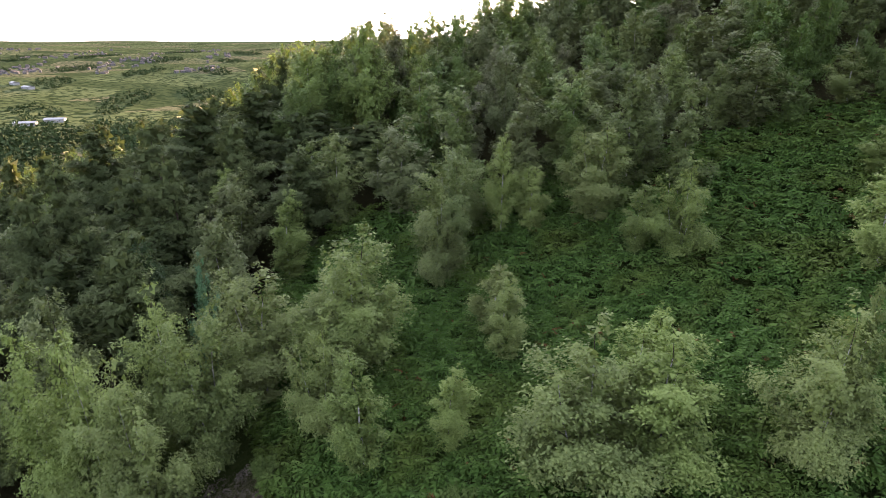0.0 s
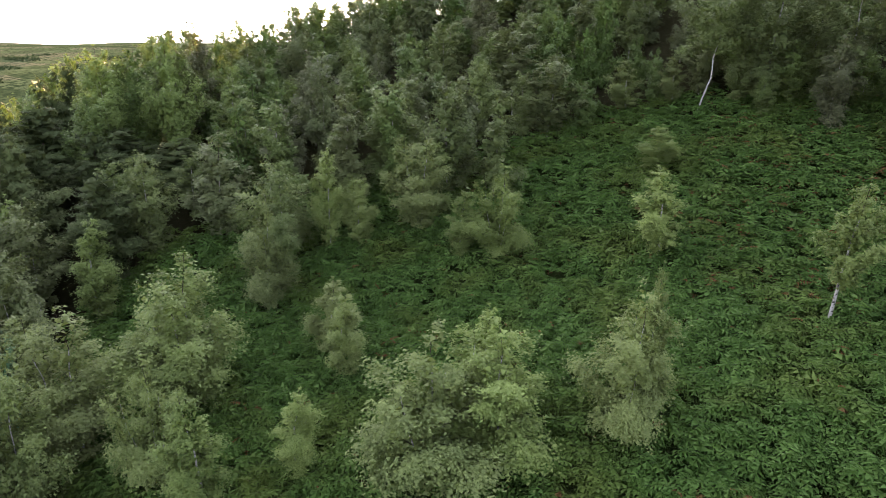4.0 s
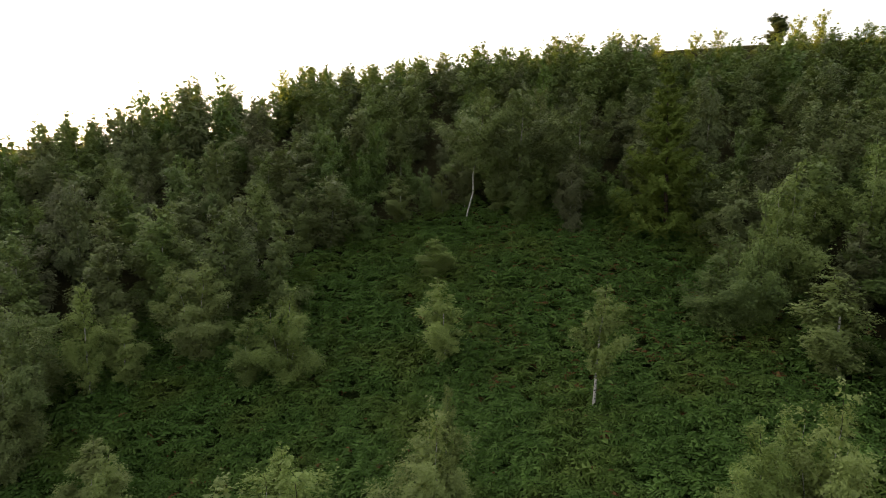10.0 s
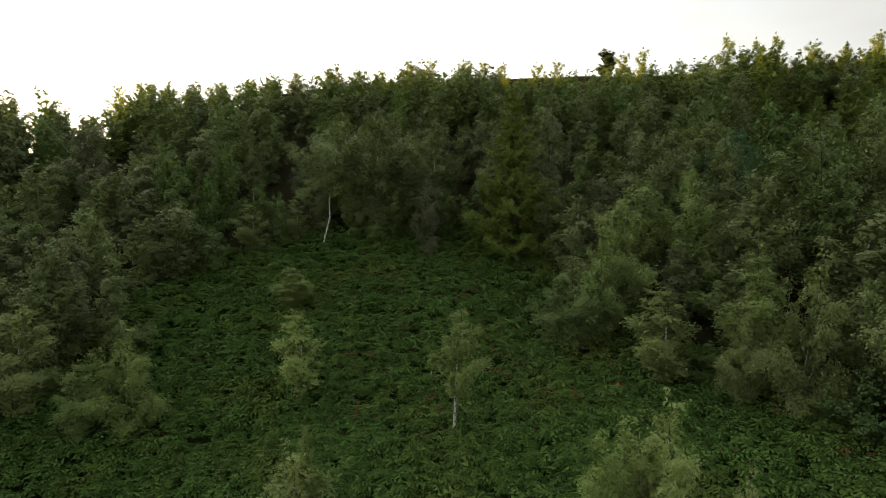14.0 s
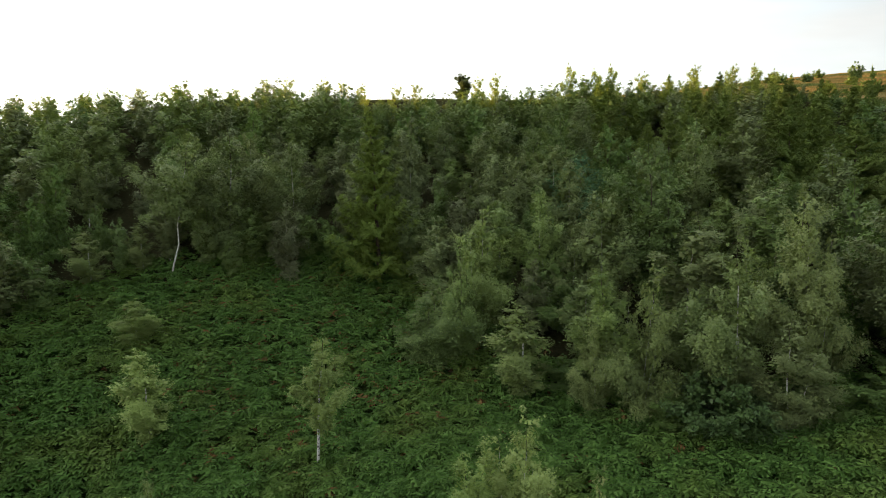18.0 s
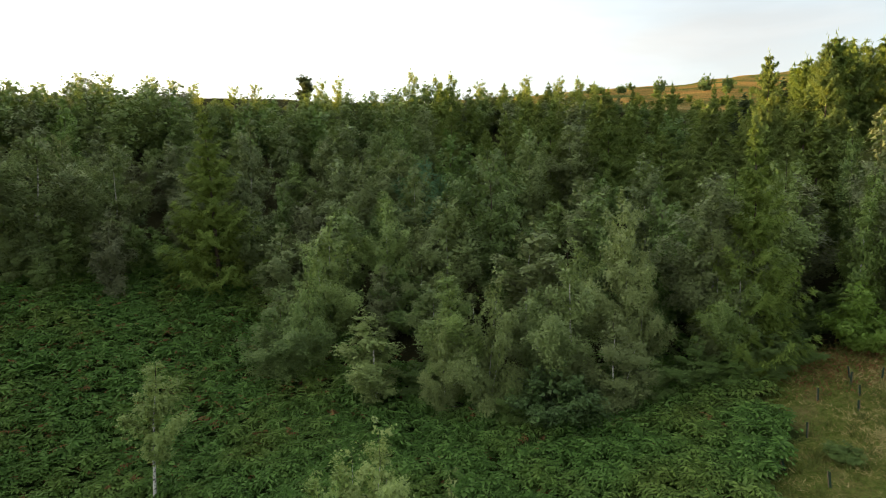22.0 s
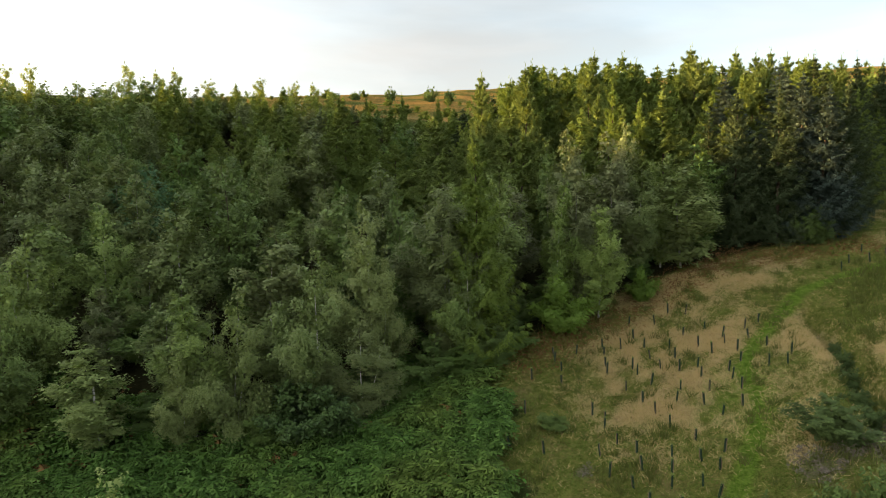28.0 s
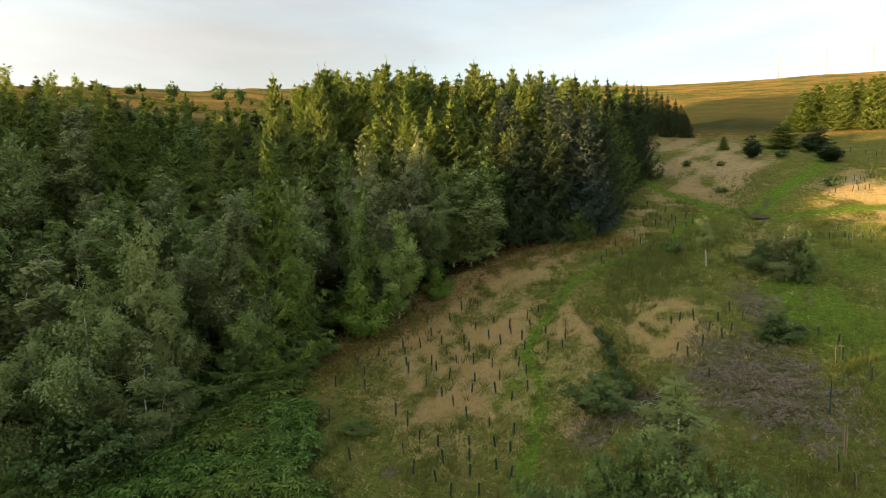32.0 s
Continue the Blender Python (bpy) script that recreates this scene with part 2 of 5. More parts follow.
HEATHER = leaves("heather_sprigs", (.110, .105, .060), (.340, .270, .265), .15, .8, (.10, .13, .04))
HEATH_GREEN = leaves("heath_leaves", (.060, .050, .034), (.165, .125, .100), .2, .7)
WHITE_BARK = bark("birch_bark", (.46, .44, .40), (.05, .045, .04), 5.0, .50)
BROWN_BARK = bark("brown_bark", (.12, .09, .065), (.05, .04, .03), 6.0, .5)
TWIG = bark("twig_bark", (.075, .055, .045), (.04, .03, .025), 6.0, .5)
TUBE = plain("tube_plastic", (.030, .052, .030), .85, .3, 6)
STAKE = plain("stake_wood", (.20, .15, .10), .85, .3, 9)
ROCK = plain("rock", (.11, .10, .085), .9, .35, 2)
WATER = plain("muddy_water", (.16, .14, .12), .12, .2, 1)


# ---- building plants ----
RNG = np.random.default_rng(7)


def mesh_of(name, v, faces, mat, smooth=False):
    """A mesh from vertex rows and face rows of one length."""
    me = bpy.data.meshes.new(name)
    v, faces = np.asarray(v, np.float32), np.asarray(faces, np.int32)
    me.vertices.add(len(v))
    me.vertices.foreach_set("co", v.ravel())
    k = faces.shape[1]
    me.loops.add(faces.size)
    me.loops.foreach_set("vertex_index", faces.ravel())
    me.polygons.add(len(faces))
    me.polygons.foreach_set("loop_start", np.arange(0, faces.size, k, dtype=np.int32))
    if smooth:
        me.polygons.foreach_set("use_smooth", np.ones(len(faces), bool))
    me.update(calc_edges=True)
    me.materials.append(mat)
    return me


def unit(v):
    return v / np.maximum(np.linalg.norm(v, axis=-1, keepdims=True), 1e-9)


def blades(c, way, across, length, width):
    """Pointed leaves, a triangle each: at c, along way, spread across."""
    n = len(c)
    a, w = way * np.reshape(length, (-1, 1)), across * np.reshape(width, (-1, 1)) * .5
    v = np.stack([c - a * .4 + w, c - a * .4 - w, c + a * .6], 1).reshape(-1, 3)
    return v, np.arange(3 * n).reshape(n, 3)


def strewn(c, size, up=.4, down=0.0, slim=.6):
    """Leaves turned at random about the points c; up: how far they face the sky, down: how far they hang."""
    n = len(c)
    normal = unit(RNG.normal(size=(n, 3)) + [0, 0, up * 2])
    way = RNG.normal(size=(n, 3)) - [0, 0, down * 2]
    way = unit(way - normal * (way * normal).sum(1, keepdims=True))
    s = size * RNG.uniform(.6, 1.35, n)
    return blades(c, way, np.cross(normal, way), s, s * slim)


def joined(parts):
    vs, fs, k = [], [], 0
    for v, f in parts:
        vs.append(v)
        fs.append(np.asarray(f) + k)
        k += len(v)
    return np.concatenate(vs), np.concatenate(fs)


def pipe(points, radii, sides=6):
    points, radii = np.asarray(points, float), np.asarray(radii, float)
    way = unit(np.gradient(points, axis=0))
    ref = np.where(np.abs(way[:, 2:]) > .9, [[1.0, 0, 0]], [[0, 0, 1.0]])
    a = unit(np.cross(way, ref))
    b = np.cross(way, a)
    ang = np.arange(sides) * 2 * math.pi / sides
    ring = points[:, None] + radii[:, None, None] * (np.cos(ang)[:, None] * a[:, None] + np.sin(ang)[:, None] * b[:, None])
    n = len(points)
    i, j = np.meshgrid(np.arange(n - 1), np.arange(sides), indexing="ij")
    f = np.stack([i * sides + j, i * sides + (j + 1) % sides, (i + 1) * sides + (j + 1) % sides, (i + 1) * sides + j], -1).reshape(-1, 4)
    return ring.reshape(-1, 3), f


def sprays(base, way, length, each, spread_out):
    """Leaf places along short twigs: each twig from base along way."""
    n = len(base) * each
    k = np.repeat(np.arange(len(base)), each)
    along_twig = RNG.uniform(0, 1, (n, 1))
    sag = -.35 * along_twig ** 2 * length[k][:, None]
    c = base[k] + way[k] * along_twig * length[k][:, None] + RNG.normal(0, 1, (n, 3)) * (spread_out * length[k])[:, None]
    c[:, 2] += sag[:, 0]
    return c, k


def leafy(name, h, spread_m, clear, boughs_n, count, size, leaf, trunk_mat, stems=1, hang=.3, puff=.1, low=.28, peak=.7, flat=1.0, girth=.009, lean=.03, uneven=.28, slim=.62, each=13, crook=1.0):
    """A tree or bush: stems, rising boughs and leafy twigs. clear: the bare part of the stem; low: how far up the crown it is widest;
    peak: how pointed its top is; hang: how far the twigs droop; puff: how long they are, as a share of the crown's width."""
    root = new(name)
    wood, limbs, bases, ways, lengths, middles = [], [], [], [], [], []
    k = np.linspace(0, 1, 9)
    twigs_n = count // each
    for s in range(stems):
        turn, hh = RNG.uniform(0, 6.28), h * (1 if s == 0 else RNG.uniform(.66, .93))
        reach = spread_m * (.27 if stems > 1 else lean) * (1 if s or stems == 1 else .35)
        wob = np.cumsum(RNG.normal(0, .011 * h * crook, (9, 2)), 0) * k[:, None] ** (1 if crook == 1 else .3)
        stem = np.column_stack([reach * math.cos(turn) * k ** .8 + wob[:, 0], reach * math.sin(turn) * k ** .8 + wob[:, 1], hh * k * .985 - .25 * (k == 0)])
        wood.append(pipe(stem, girth * h * (1 - k * .93) / max(1, stems ** .4), 7))
        wide = spread_m * (.5 - .55 * puff) * (1 if stems == 1 else .88)
        n = max(8, int(boughs_n * .58) // stems)
        u = np.clip((np.arange(n) + RNG.uniform(0, 1, n)) / n, 0, 1) ** 1.12
        az = np.arange(n) * 2.4 + RNG.normal(0, .5, n) + turn
        env = np.clip(u / low, .32, 1) ** .6 * np.clip((1 - u) / (1 - low), 0, 1) ** peak
        env = env * (1 + uneven * np.sin(2 * az + 5 * u + turn) + uneven * .7 * np.sin(az - 11 * u))
        ln = np.maximum(wide * env * RNG.uniform(.5, 1.2, n), .05 * wide)
        v = clear + (1 - clear) * u
        tip_z = v * hh * 1.0 + .1 * ln
        rise = ln * flat * (.75 + .9 * u) * RNG.uniform(.7, 1.3, n)
        foot = np.clip((tip_z - rise) / hh, .06, .97)
        p0 = np.column_stack([np.interp(foot, k, stem[:, c]) for c in range(3)])
        mid = np.column_stack([np.interp(v, k, stem[:, c]) for c in range(2)])
        tip = np.column_stack([mid[:, 0] + ln * np.cos(az), mid[:, 1] + ln * np.sin(az), tip_z])
        q5 = np.linspace(0, 1, 5)[:, None]
        for i in range(n):
            limb = p0[i] + (tip[i] - p0[i]) * q5 + [0, 0, 1] * (np.sin(q5 * 3.14) * .16 - hang * .3 * q5 ** 3) * ln[i]
            if i % 2 == 0 or n < 30:
                limbs.append(pipe(limb, girth * h * .26 * (1.05 - foot[i]) * (1 - q5[:, 0] * .85), 4))
        share = ln ** 1.5 + .02 * wide
        pick = RNG.choice(n, twigs_n // stems, p=share / share.sum())
        q = RNG.uniform(.15, 1.0, len(pick)) ** .5
        base = p0[pick] + (tip[pick] - p0[pick]) * q[:, None]
        base[:, 2] += (np.sin(q * 3.14) * .16 - hang * .3 * q ** 3) * ln[pick]
        side = np.column_stack([-np.sin(az), np.cos(az), 0 * az])[pick]
        out = np.column_stack([np.cos(az), np.sin(az), 0 * az])[pick]
        off = RNG.normal(0, 1, (len(pick), 1))
        base = base + side * off * (ln[pick] * .17 * (1.25 - .7 * q))[:, None] + [0, 0, 1] * RNG.normal(0, .085 * flat, (len(pick), 1)) * ln[pick][:, None]
        way = unit(out * .5 + side * off * .4 + RNG.normal(0, .4, (len(pick), 3)) * [1, 1, flat] + [0, 0, .75 * flat - 2.6 * hang])
        bases.append(base)
        ways.append(way)
        lengths.append(spread_m * puff * RNG.uniform(.55, 1.5, len(pick)) * np.clip(.55 + .45 * ln[pick] / wide, .4, 1))
        middles.append(np.column_stack([np.interp(foot[pick], k, stem[:, c]) for c in range(3)]))
    base, way, length, middle = np.concatenate(bases), np.concatenate(ways), np.concatenate(lengths), np.concatenate(middles)
    c, k = sprays(base, way, length, each, .17)
    c[:, 2] = np.clip(c[:, 2], .1, h * 1.03)
    n = len(c)
    outward = unit((c - middle[k]) / [1, 1, 1.3])
    normal = unit(outward * .6 + [0, 0, .85] + RNG.normal(0, .42, (n, 3)))
    leaf_way = way[k] * .6 + RNG.normal(0, .8, (n, 3)) - [0, 0, hang * 1.2]
    leaf_way = unit(leaf_way - normal * (leaf_way * normal).sum(1, keepdims=True))
    s = size * RNG.uniform(.55, 1.4, n)
    v, f = joined(wood + limbs)
    trunk = part("trunk", v, f, trunk_mat, root, smooth=True)
    trunk.data.materials.append(TWIG)
    thin = (np.arange(len(f)) >= 56 * stems) | (v[f[:, 0], 2] > .62 * h)
    trunk.data.polygons.foreach_set("material_index", thin.astype(np.int32))
    deep = RNG.choice(len(base), n // 10)
    core = middle[deep] + (base[deep] - middle[deep]) * RNG.uniform(.2, .75, (len(deep), 1)) + RNG.normal(0, .04 * spread_m, (len(deep), 3))
    core[:, 2] = np.clip(core[:, 2], .15, h * .92)
    part("crown", *joined([blades(c, leaf_way, np.cross(normal, leaf_way), s, s * slim), strewn(core, size * 1.9, .3, .2, .8)]), leaf, root)
    return root


def conifer(name, h, spread_m, clear, whorls, count, size, leaf, droop=.35, tip=.25, open_=.25, shape=.85, pend=.3, slim=.24):
    """A spruce or larch: whorls of boughs round one straight stem, each bough a flat fan of side twigs. pend: how far the twigs hang."""
    root = new(name)
    k = np.linspace(0, 1, 8)
    stem = np.column_stack([np.cumsum(RNG.normal(0, .004 * h, 8)) * k, np.cumsum(RNG.normal(0, .004 * h, 8)) * k, h * k * .99 - .3 * (k == 0)])
    boughs, pts, outs, flats = [pipe(stem, .0125 * h * (1 - k * .97), 7)], [], [], []
    for i in range(whorls):
        u = clear + (1 - clear) * ((i + RNG.uniform(0, .7)) / whorls) ** 1.05
        full = spread_m * .5 * (1 - (1 - (1 - u) / (1 - clear)) ** shape) + .10
        for j in range(6):
            if RNG.uniform() < open_ * .5:
                continue
            az = j * 1.047 + i * .6 + RNG.uniform(-.35, .35)
            length = full * RNG.uniform(.72, 1.2)
            q = np.linspace(0, 1, 5)
            z0 = h * u + RNG.normal(0, .012 * h) * (1 - u)
            lift = length * (-droop * np.sin(q * 2.2) + tip * q ** 3 + .15 * u + .7 * u ** 4)
            limb = [np.interp(u, k, stem[:, 0]), np.interp(u, k, stem[:, 1]), z0] + np.column_stack([length * q * math.cos(az), length * q * math.sin(az), lift])
            if (i + j) % 3 == 0:
                boughs.append(pipe(limb, .0014 * h * (1 - q * .8), 3))
            m = int(5 + count * length / (spread_m * .5) / (whorls * 2.7))
            node = np.floor(RNG.uniform(.1, 1, m) ** .8 * 9) / 9 + .05
            sgn = np.where(RNG.uniform(size=m) < .5, -1.0, 1.0)
            t = RNG.uniform(0, 1, m)
            twig = length * (.50 * (1.08 - node)) * RNG.uniform(.7, 1.1, m) + .10
            out, side = np.array([math.cos(az), math.sin(az), 0]), np.array([-math.sin(az), math.cos(az), 0])
            way = side * (sgn * .72)[:, None] + out * .7 - np.array([0, 0, 1]) * (pend * (.3 + t))[:, None]
            c = np.column_stack([np.interp(node, q, limb[:, a]) for a in range(3)]) + way * (t * twig)[:, None] + RNG.normal(0, .025 * length + .015, (m, 3))
            pts.append(c)
            outs.append(way + RNG.normal(0, .26, (m, 3)))
            flats.append(np.tile([0, 0, 1.0], (m, 1)) + RNG.normal(0, .28, (m, 3)))
    n_top = 60
    c = np.concatenate(pts + [stem[-1] - [0, 0, .015 * h] + RNG.normal(0, 1, (n_top, 3)) * [.07, .07, .03 * h]])
    way = unit(np.concatenate(outs + [RNG.normal(0, .6, (n_top, 3)) + [0, 0, 1.2]]))
    across = unit(np.cross(way, np.concatenate(flats + [RNG.normal(0, 1, (n_top, 3))])))
    s = size * RNG.uniform(.6, 1.5, len(c))
    part("trunk", *joined(boughs), BROWN_BARK, root, smooth=True)
    inner = c[RNG.choice(len(c), len(c) // 8)] * [.5, .5, .97]
    part("crown", *joined([blades(c, way, across, s, s * slim), strewn(inner, size * 1.5, .3, .2, .6)]), leaf, root)
    return root


def part(name, v, f, mat, parent, label="", smooth=False):
    ob = new(name, mesh_of(name, v, f, mat, smooth))
    ob.parent = parent
    return tagged(ob, label) if label else ob


# ---- the ground: one sheet from below the drone to the horizon ----
def along(x, y, line):
    """The distance of points to a bent line."""
    best = np.full(np.shape(x), 1e9)
    for (ax, ay), (bx, by) in zip(line, line[1:]):
        u = np.clip(((x - ax) * (bx - ax) + (y - ay) * (by - ay)) / ((bx - ax) ** 2 + (by - ay) ** 2), 0, 1)
        best = np.minimum(best, np.hypot(x - ax - u * (bx - ax), y - ay - u * (by - ay)))
    return best


def patch(x, y, cx, cy, rx, ry, turn=0):
    """1 inside an oval, falling to 0 at its rim."""
    c, s = math.cos(radians(turn)), math.sin(radians(turn))
    u, v = (x - cx) * c + (y - cy) * s, -(x - cx) * s + (y - cy) * c
    return np.clip(1.6 - 1.6 * np.hypot(u / rx, v / ry), 0, 1)


MOWN_PATH = [(22, 11), (29.1, 14.2), (34.5, 16), (39.5, 17.9), (43.1, 20.7), (46.7, 22), (53, 22.6), (57.7, 23.1), (64.4, 20.1), (71.8, 17.3), (81, 17.2), (90, 16)]
TRACK = [(112, 33), (105.3, 29.2), (95.6, 21.5), (92.7, 16.3), (90.4, 10.7), (100.2, 9.4), (113.7, 6.7), (122.8, 4.4), (136, 4), (149.6, 6.9), (175, 22)]
SIDE_TRACK = [(89.2, 9.9), (93, 3.5), (97, -3.6), (104, -16)]
GULLY = [(54, 20.5), (52.2, 19), (49.4, 16.6), (46, 14.8), (43.1, 13), (39.8, 10.9), (36, 8)]
EDGE_AZ = [-95, -80, -74, -70, -66, -58, -52, -47, -41, -31, -22, -13, -8, -3, 0, 6, 13, 23, 33, 43, 47, 60, 72, 90, 110]
EDGE_R = [900, 900, 105, 80, 74, 66, 60, 54, 51, 47, 44, 45, 49, 53, 58, 67, 71, 69, 67, 62, 58, 60, 60, 45, 45]


def wood_edge(az):
    """How far out the closed wood begins."""
    return np.interp(az, EDGE_AZ, EDGE_R)


def in_meadow(x, y):
    az, r = np.degrees(np.arctan2(-x, y)), np.hypot(x, y)
    line = np.interp(r, [0, 20, 35, 44, 50, 60], [-46, -46, -44, -42, -41, -45]) + 1.3 * np.sin(r * .55) + .9 * np.sin(r * 1.4 + 1)
    return np.clip((line - az) / 2.5, 0, 1) * np.clip((az + 140) / 20, 0, 1)


def streaks(x, y):
    """Uneven drifts a few strides across, from -1 to 1."""
    rng, total = np.random.default_rng(77), 0
    for wave in (2.3, 3.1, 4.3, 6.0, 9.0):
        a = rng.uniform(0, 6.28)
        b, k = a + rng.uniform(1.1, 1.9), 6.28 / wave
        total = total + np.sin(k * (x * math.cos(a) + y * math.sin(a)) + rng.uniform(0, 6)) * np.sin(k * .6 * (x * math.cos(b) + y * math.sin(b)) + rng.uniform(0, 6))
    return np.clip(total / 1.7, -1, 1)


def covers(x, y):
    """How far each point is wooded, dry, mown, heathy, bare and tilled."""
    r, az = np.hypot(x, y), np.degrees(np.arctan2(-x, y))
    meadow = in_meadow(x, y)
    wood = np.clip((r - wood_edge(az)) / 2 + .5, 0, 1) * np.clip((np.interp(az, GRID, BROW) + 12 - r) / 10, 0, 1) * (az > -92)
    dry = np.maximum.reduce([patch(x, y, 58, 30.5, 14, 5.5, -30), patch(x, y, 43, 25.5, 16, 10, 32), patch(x, y, 50.5, 12, 7.5, 5, 20), patch(x, y, 50, 32, 16, 3, 5), patch(x, y, 50, 19.5, 8, 3, 30), patch(x, y, 38, 15, 7, 2, 25),
                             patch(x, y, 140, 28, 50, 16, 10), patch(x, y, 88, 24, 10, 4, 0), .9 * patch(x, y, 116, 19, 30, 14, 0), .9 * patch(x, y, 108, -3, 26, 10, 0), .8 * patch(x, y, 76, 21, 10, 3, -10), .6 * patch(x, y, 62, -6, 14, 5, 10), .5 * patch(x, y, 78, 8, 16, 5, 0)])
    dry = np.maximum(dry, .75 * ramp(r, 170, 210) * ramp(az, -60, -85) + ramp(r, 140, 170) * ramp(-az, -60, -40) * (1 - ramp(-az, 60, 80)))
    mown = np.maximum.reduce([1.1 - along(x, y, MOWN_PATH) / 1.0, 1.0 - along(x, y, TRACK) / 2.5, 1.1 - along(x, y, SIDE_TRACK) / 2, .8 * patch(x, y, 58, 2, 16, 6, 20), .5 * patch(x, y, 72, -1, 10, 4), .55 * patch(x, y, 40, 19, 9, 5, 30)])
    heath = np.maximum.reduce([patch(x, y, 43, 4.5, 10, 5.5, 30), .9 * patch(x, y, 57, 6, 7, 2.6, 20), .8 * patch(x, y, 37, 10, 4, 2.5), .7 * patch(x, y, 34, 12, 4, 2), .6 * patch(x, y, 60, 3, 4, 2), patch(x, y, -31, 1, 6, 5), patch(x, y, 27.7, 22.5, .9, .7)])
    bare = np.maximum.reduce([patch(x, y, 89.5, 9.8, 3.2, 1.6, 0), .8 - along(x, y, TRACK[3:6]) / 1.4, .7 - along(x, y, GULLY) / .8, .5 - along(x, y, SIDE_TRACK) / 1.2, .8 * patch(x, y, 1.3, 50.5, 1.6, 1.0)])
    far = ramp(r, 260, 420) * ramp(az, 55, 66)
    dry = dry * np.where(r < 90, np.clip(.62 + .75 * streaks(x, y), .12, 1), np.clip(.72 + .8 * streaks(x * .22, y * .4), .05, 1))
    return {"wood": wood, "meadow": meadow, "dry": np.clip(dry, 0, 1), "mown": np.clip(mown, 0, 1), "heath": np.clip(heath, 0, 1), "bare": np.clip(bare, 0, 1), "tilled": far, "shaded_moor": ramp(r, 172, 186) * ramp(-az, 73, 76) * (1 - ramp(-az, 86, 90)) * np.clip((np.interp(az, [-88, -81, -77, -73], [335, 345, 262, 215]) - r) / 25 + .5, 0, 1), "moor": ramp(r, 140, 185) * (az < 60) * (az > -120)}


def ground_height(x, y):
    """The land with its ditch and worn tracks."""
    z = land(x, y)
    return z - 1.8 * np.exp(-(along(x, y, GULLY) / 1.05) ** 2) - .12 * np.exp(-(along(x, y, TRACK) / 1.5) ** 2)


def ground_material():
    m, nt, b = material("hillside", 1.0)
    b.inputs["Specular IOR Level"].default_value = 0
    def cover(name):
        n = nt.nodes.new("ShaderNodeAttribute")
        n.attribute_name = name
        return n.outputs["Fac"]
    co = nt.nodes.new("ShaderNodeTexCoord")
    def grain(scale, detail=6, rough=.6):
        n = add(nt, "ShaderNodeTexNoise", Scale=scale, Detail=detail, Roughness=rough)
        nt.links.new(co.outputs["Object"], n.inputs["Vector"])
        return n.outputs[0]
    fine, mid, broad, tiny = grain(2.6, 8, .75), grain(.5), grain(.07), grain(11, 5, .7)
    fine = spread(nt, maths(nt, "ADD", maths(nt, "MULTIPLY", fine, .6), maths(nt, "MULTIPLY", tiny, .4)), .32, .68)
    def rough_edge(v, width=.25):
        return spread(nt, maths(nt, "ADD", v, maths(nt, "MULTIPLY", maths(nt, "SUBTRACT", maths(nt, "ADD", maths(nt, "MULTIPLY", mid, .6), maths(nt, "MULTIPLY", fine, .4)), .5), 1.5)), .5 - width, .5 + width)
    litter = mixed(nt, fine, (.020, .026, .010), (.070, .060, .030))
    fern_floor = mixed(nt, fine, (.036, .062, .016), (.098, .118, .038))
    rough_grass = mixed(nt, spread(nt, fine, .3, .7), (.095, .122, .022), (.255, .258, .072))
    rough_grass = mixed(nt, spread(nt, mid, .5, .8), rough_grass, mixed(nt, fine, (.200, .150, .065), (.43, .325, .15)))
    straw = mixed(nt, spread(nt, fine, .25, .75), (.33, .245, .120), (.62, .48, .25))
    straw = mixed(nt, spread(nt, mid, .55, .85), straw, mixed(nt, fine, (.15, .095, .042), (.34, .22, .10)))
    green = mixed(nt, spread(nt, fine, .3, .75), (.085, .165, .018), (.235, .345, .055))
    ling = mixed(nt, spread(nt, fine, .35, .7), (.090, .100, .040), (.230, .205, .120))
    mud = mixed(nt, fine, (.09, .070, .050), (.19, .155, .115))
    col = mixed(nt, rough_edge(cover("meadow")), fern_floor, rough_grass)
    col = mixed(nt, rough_edge(cover("dry")), col, straw)
    col = mixed(nt, rough_edge(cover("heath")), col, ling)
    col = mixed(nt, rough_edge(cover("mown")), col, green)
    col = mixed(nt, rough_edge(cover("bare"), .15), col, mud)
    col = mixed(nt, rough_edge(cover("wood")), col, litter)
    far_moor = mixed(nt, spread(nt, maths(nt, "ADD", maths(nt, "MULTIPLY", mid, .35), maths(nt, "MULTIPLY", grain(.035, 8, .65), .65)), .42, .58), mixed(nt, fine, (.055, .078, .022), (.12, .145, .045)), mixed(nt, fine, (.20, .115, .036), (.46, .28, .095)))
    col = mixed(nt, cover("moor"), col, far_moor)
    # lower moor slope: green grass, its band of shade painted in as dark olive
    col = mixed(nt, cover("shaded_moor"), col, mixed(nt, spread(nt, grain(.05, 7, .7), .35, .65), mixed(nt, fine, (.040, .050, .018), (.080, .090, .036)), mixed(nt, fine, (.075, .070, .028), (.135, .115, .050))))
    cells = add(nt, "ShaderNodeTexVoronoi", Scale=.006)
    nt.links.new(co.outputs["Object"], cells.inputs["Vector"])
    sep = nt.nodes.new("ShaderNodeSeparateColor")
    nt.links.new(cells.outputs["Color"], sep.inputs[0])
    field = mixed(nt, sep.outputs[0], (.052, .070, .030), (.120, .145, .066))
    field = mixed(nt, spread(nt, sep.outputs[1], .6, .75), field, (.15, .145, .085))
    field = mixed(nt, spread(nt, broad, .48, .56), field, (.030, .045, .020))
    col = mixed(nt, cover("tilled"), col, field)
    nt.links.new(col, b.inputs["Base Color"])
    bump = add(nt, "ShaderNodeBump", Strength=1.0, Distance=.4)
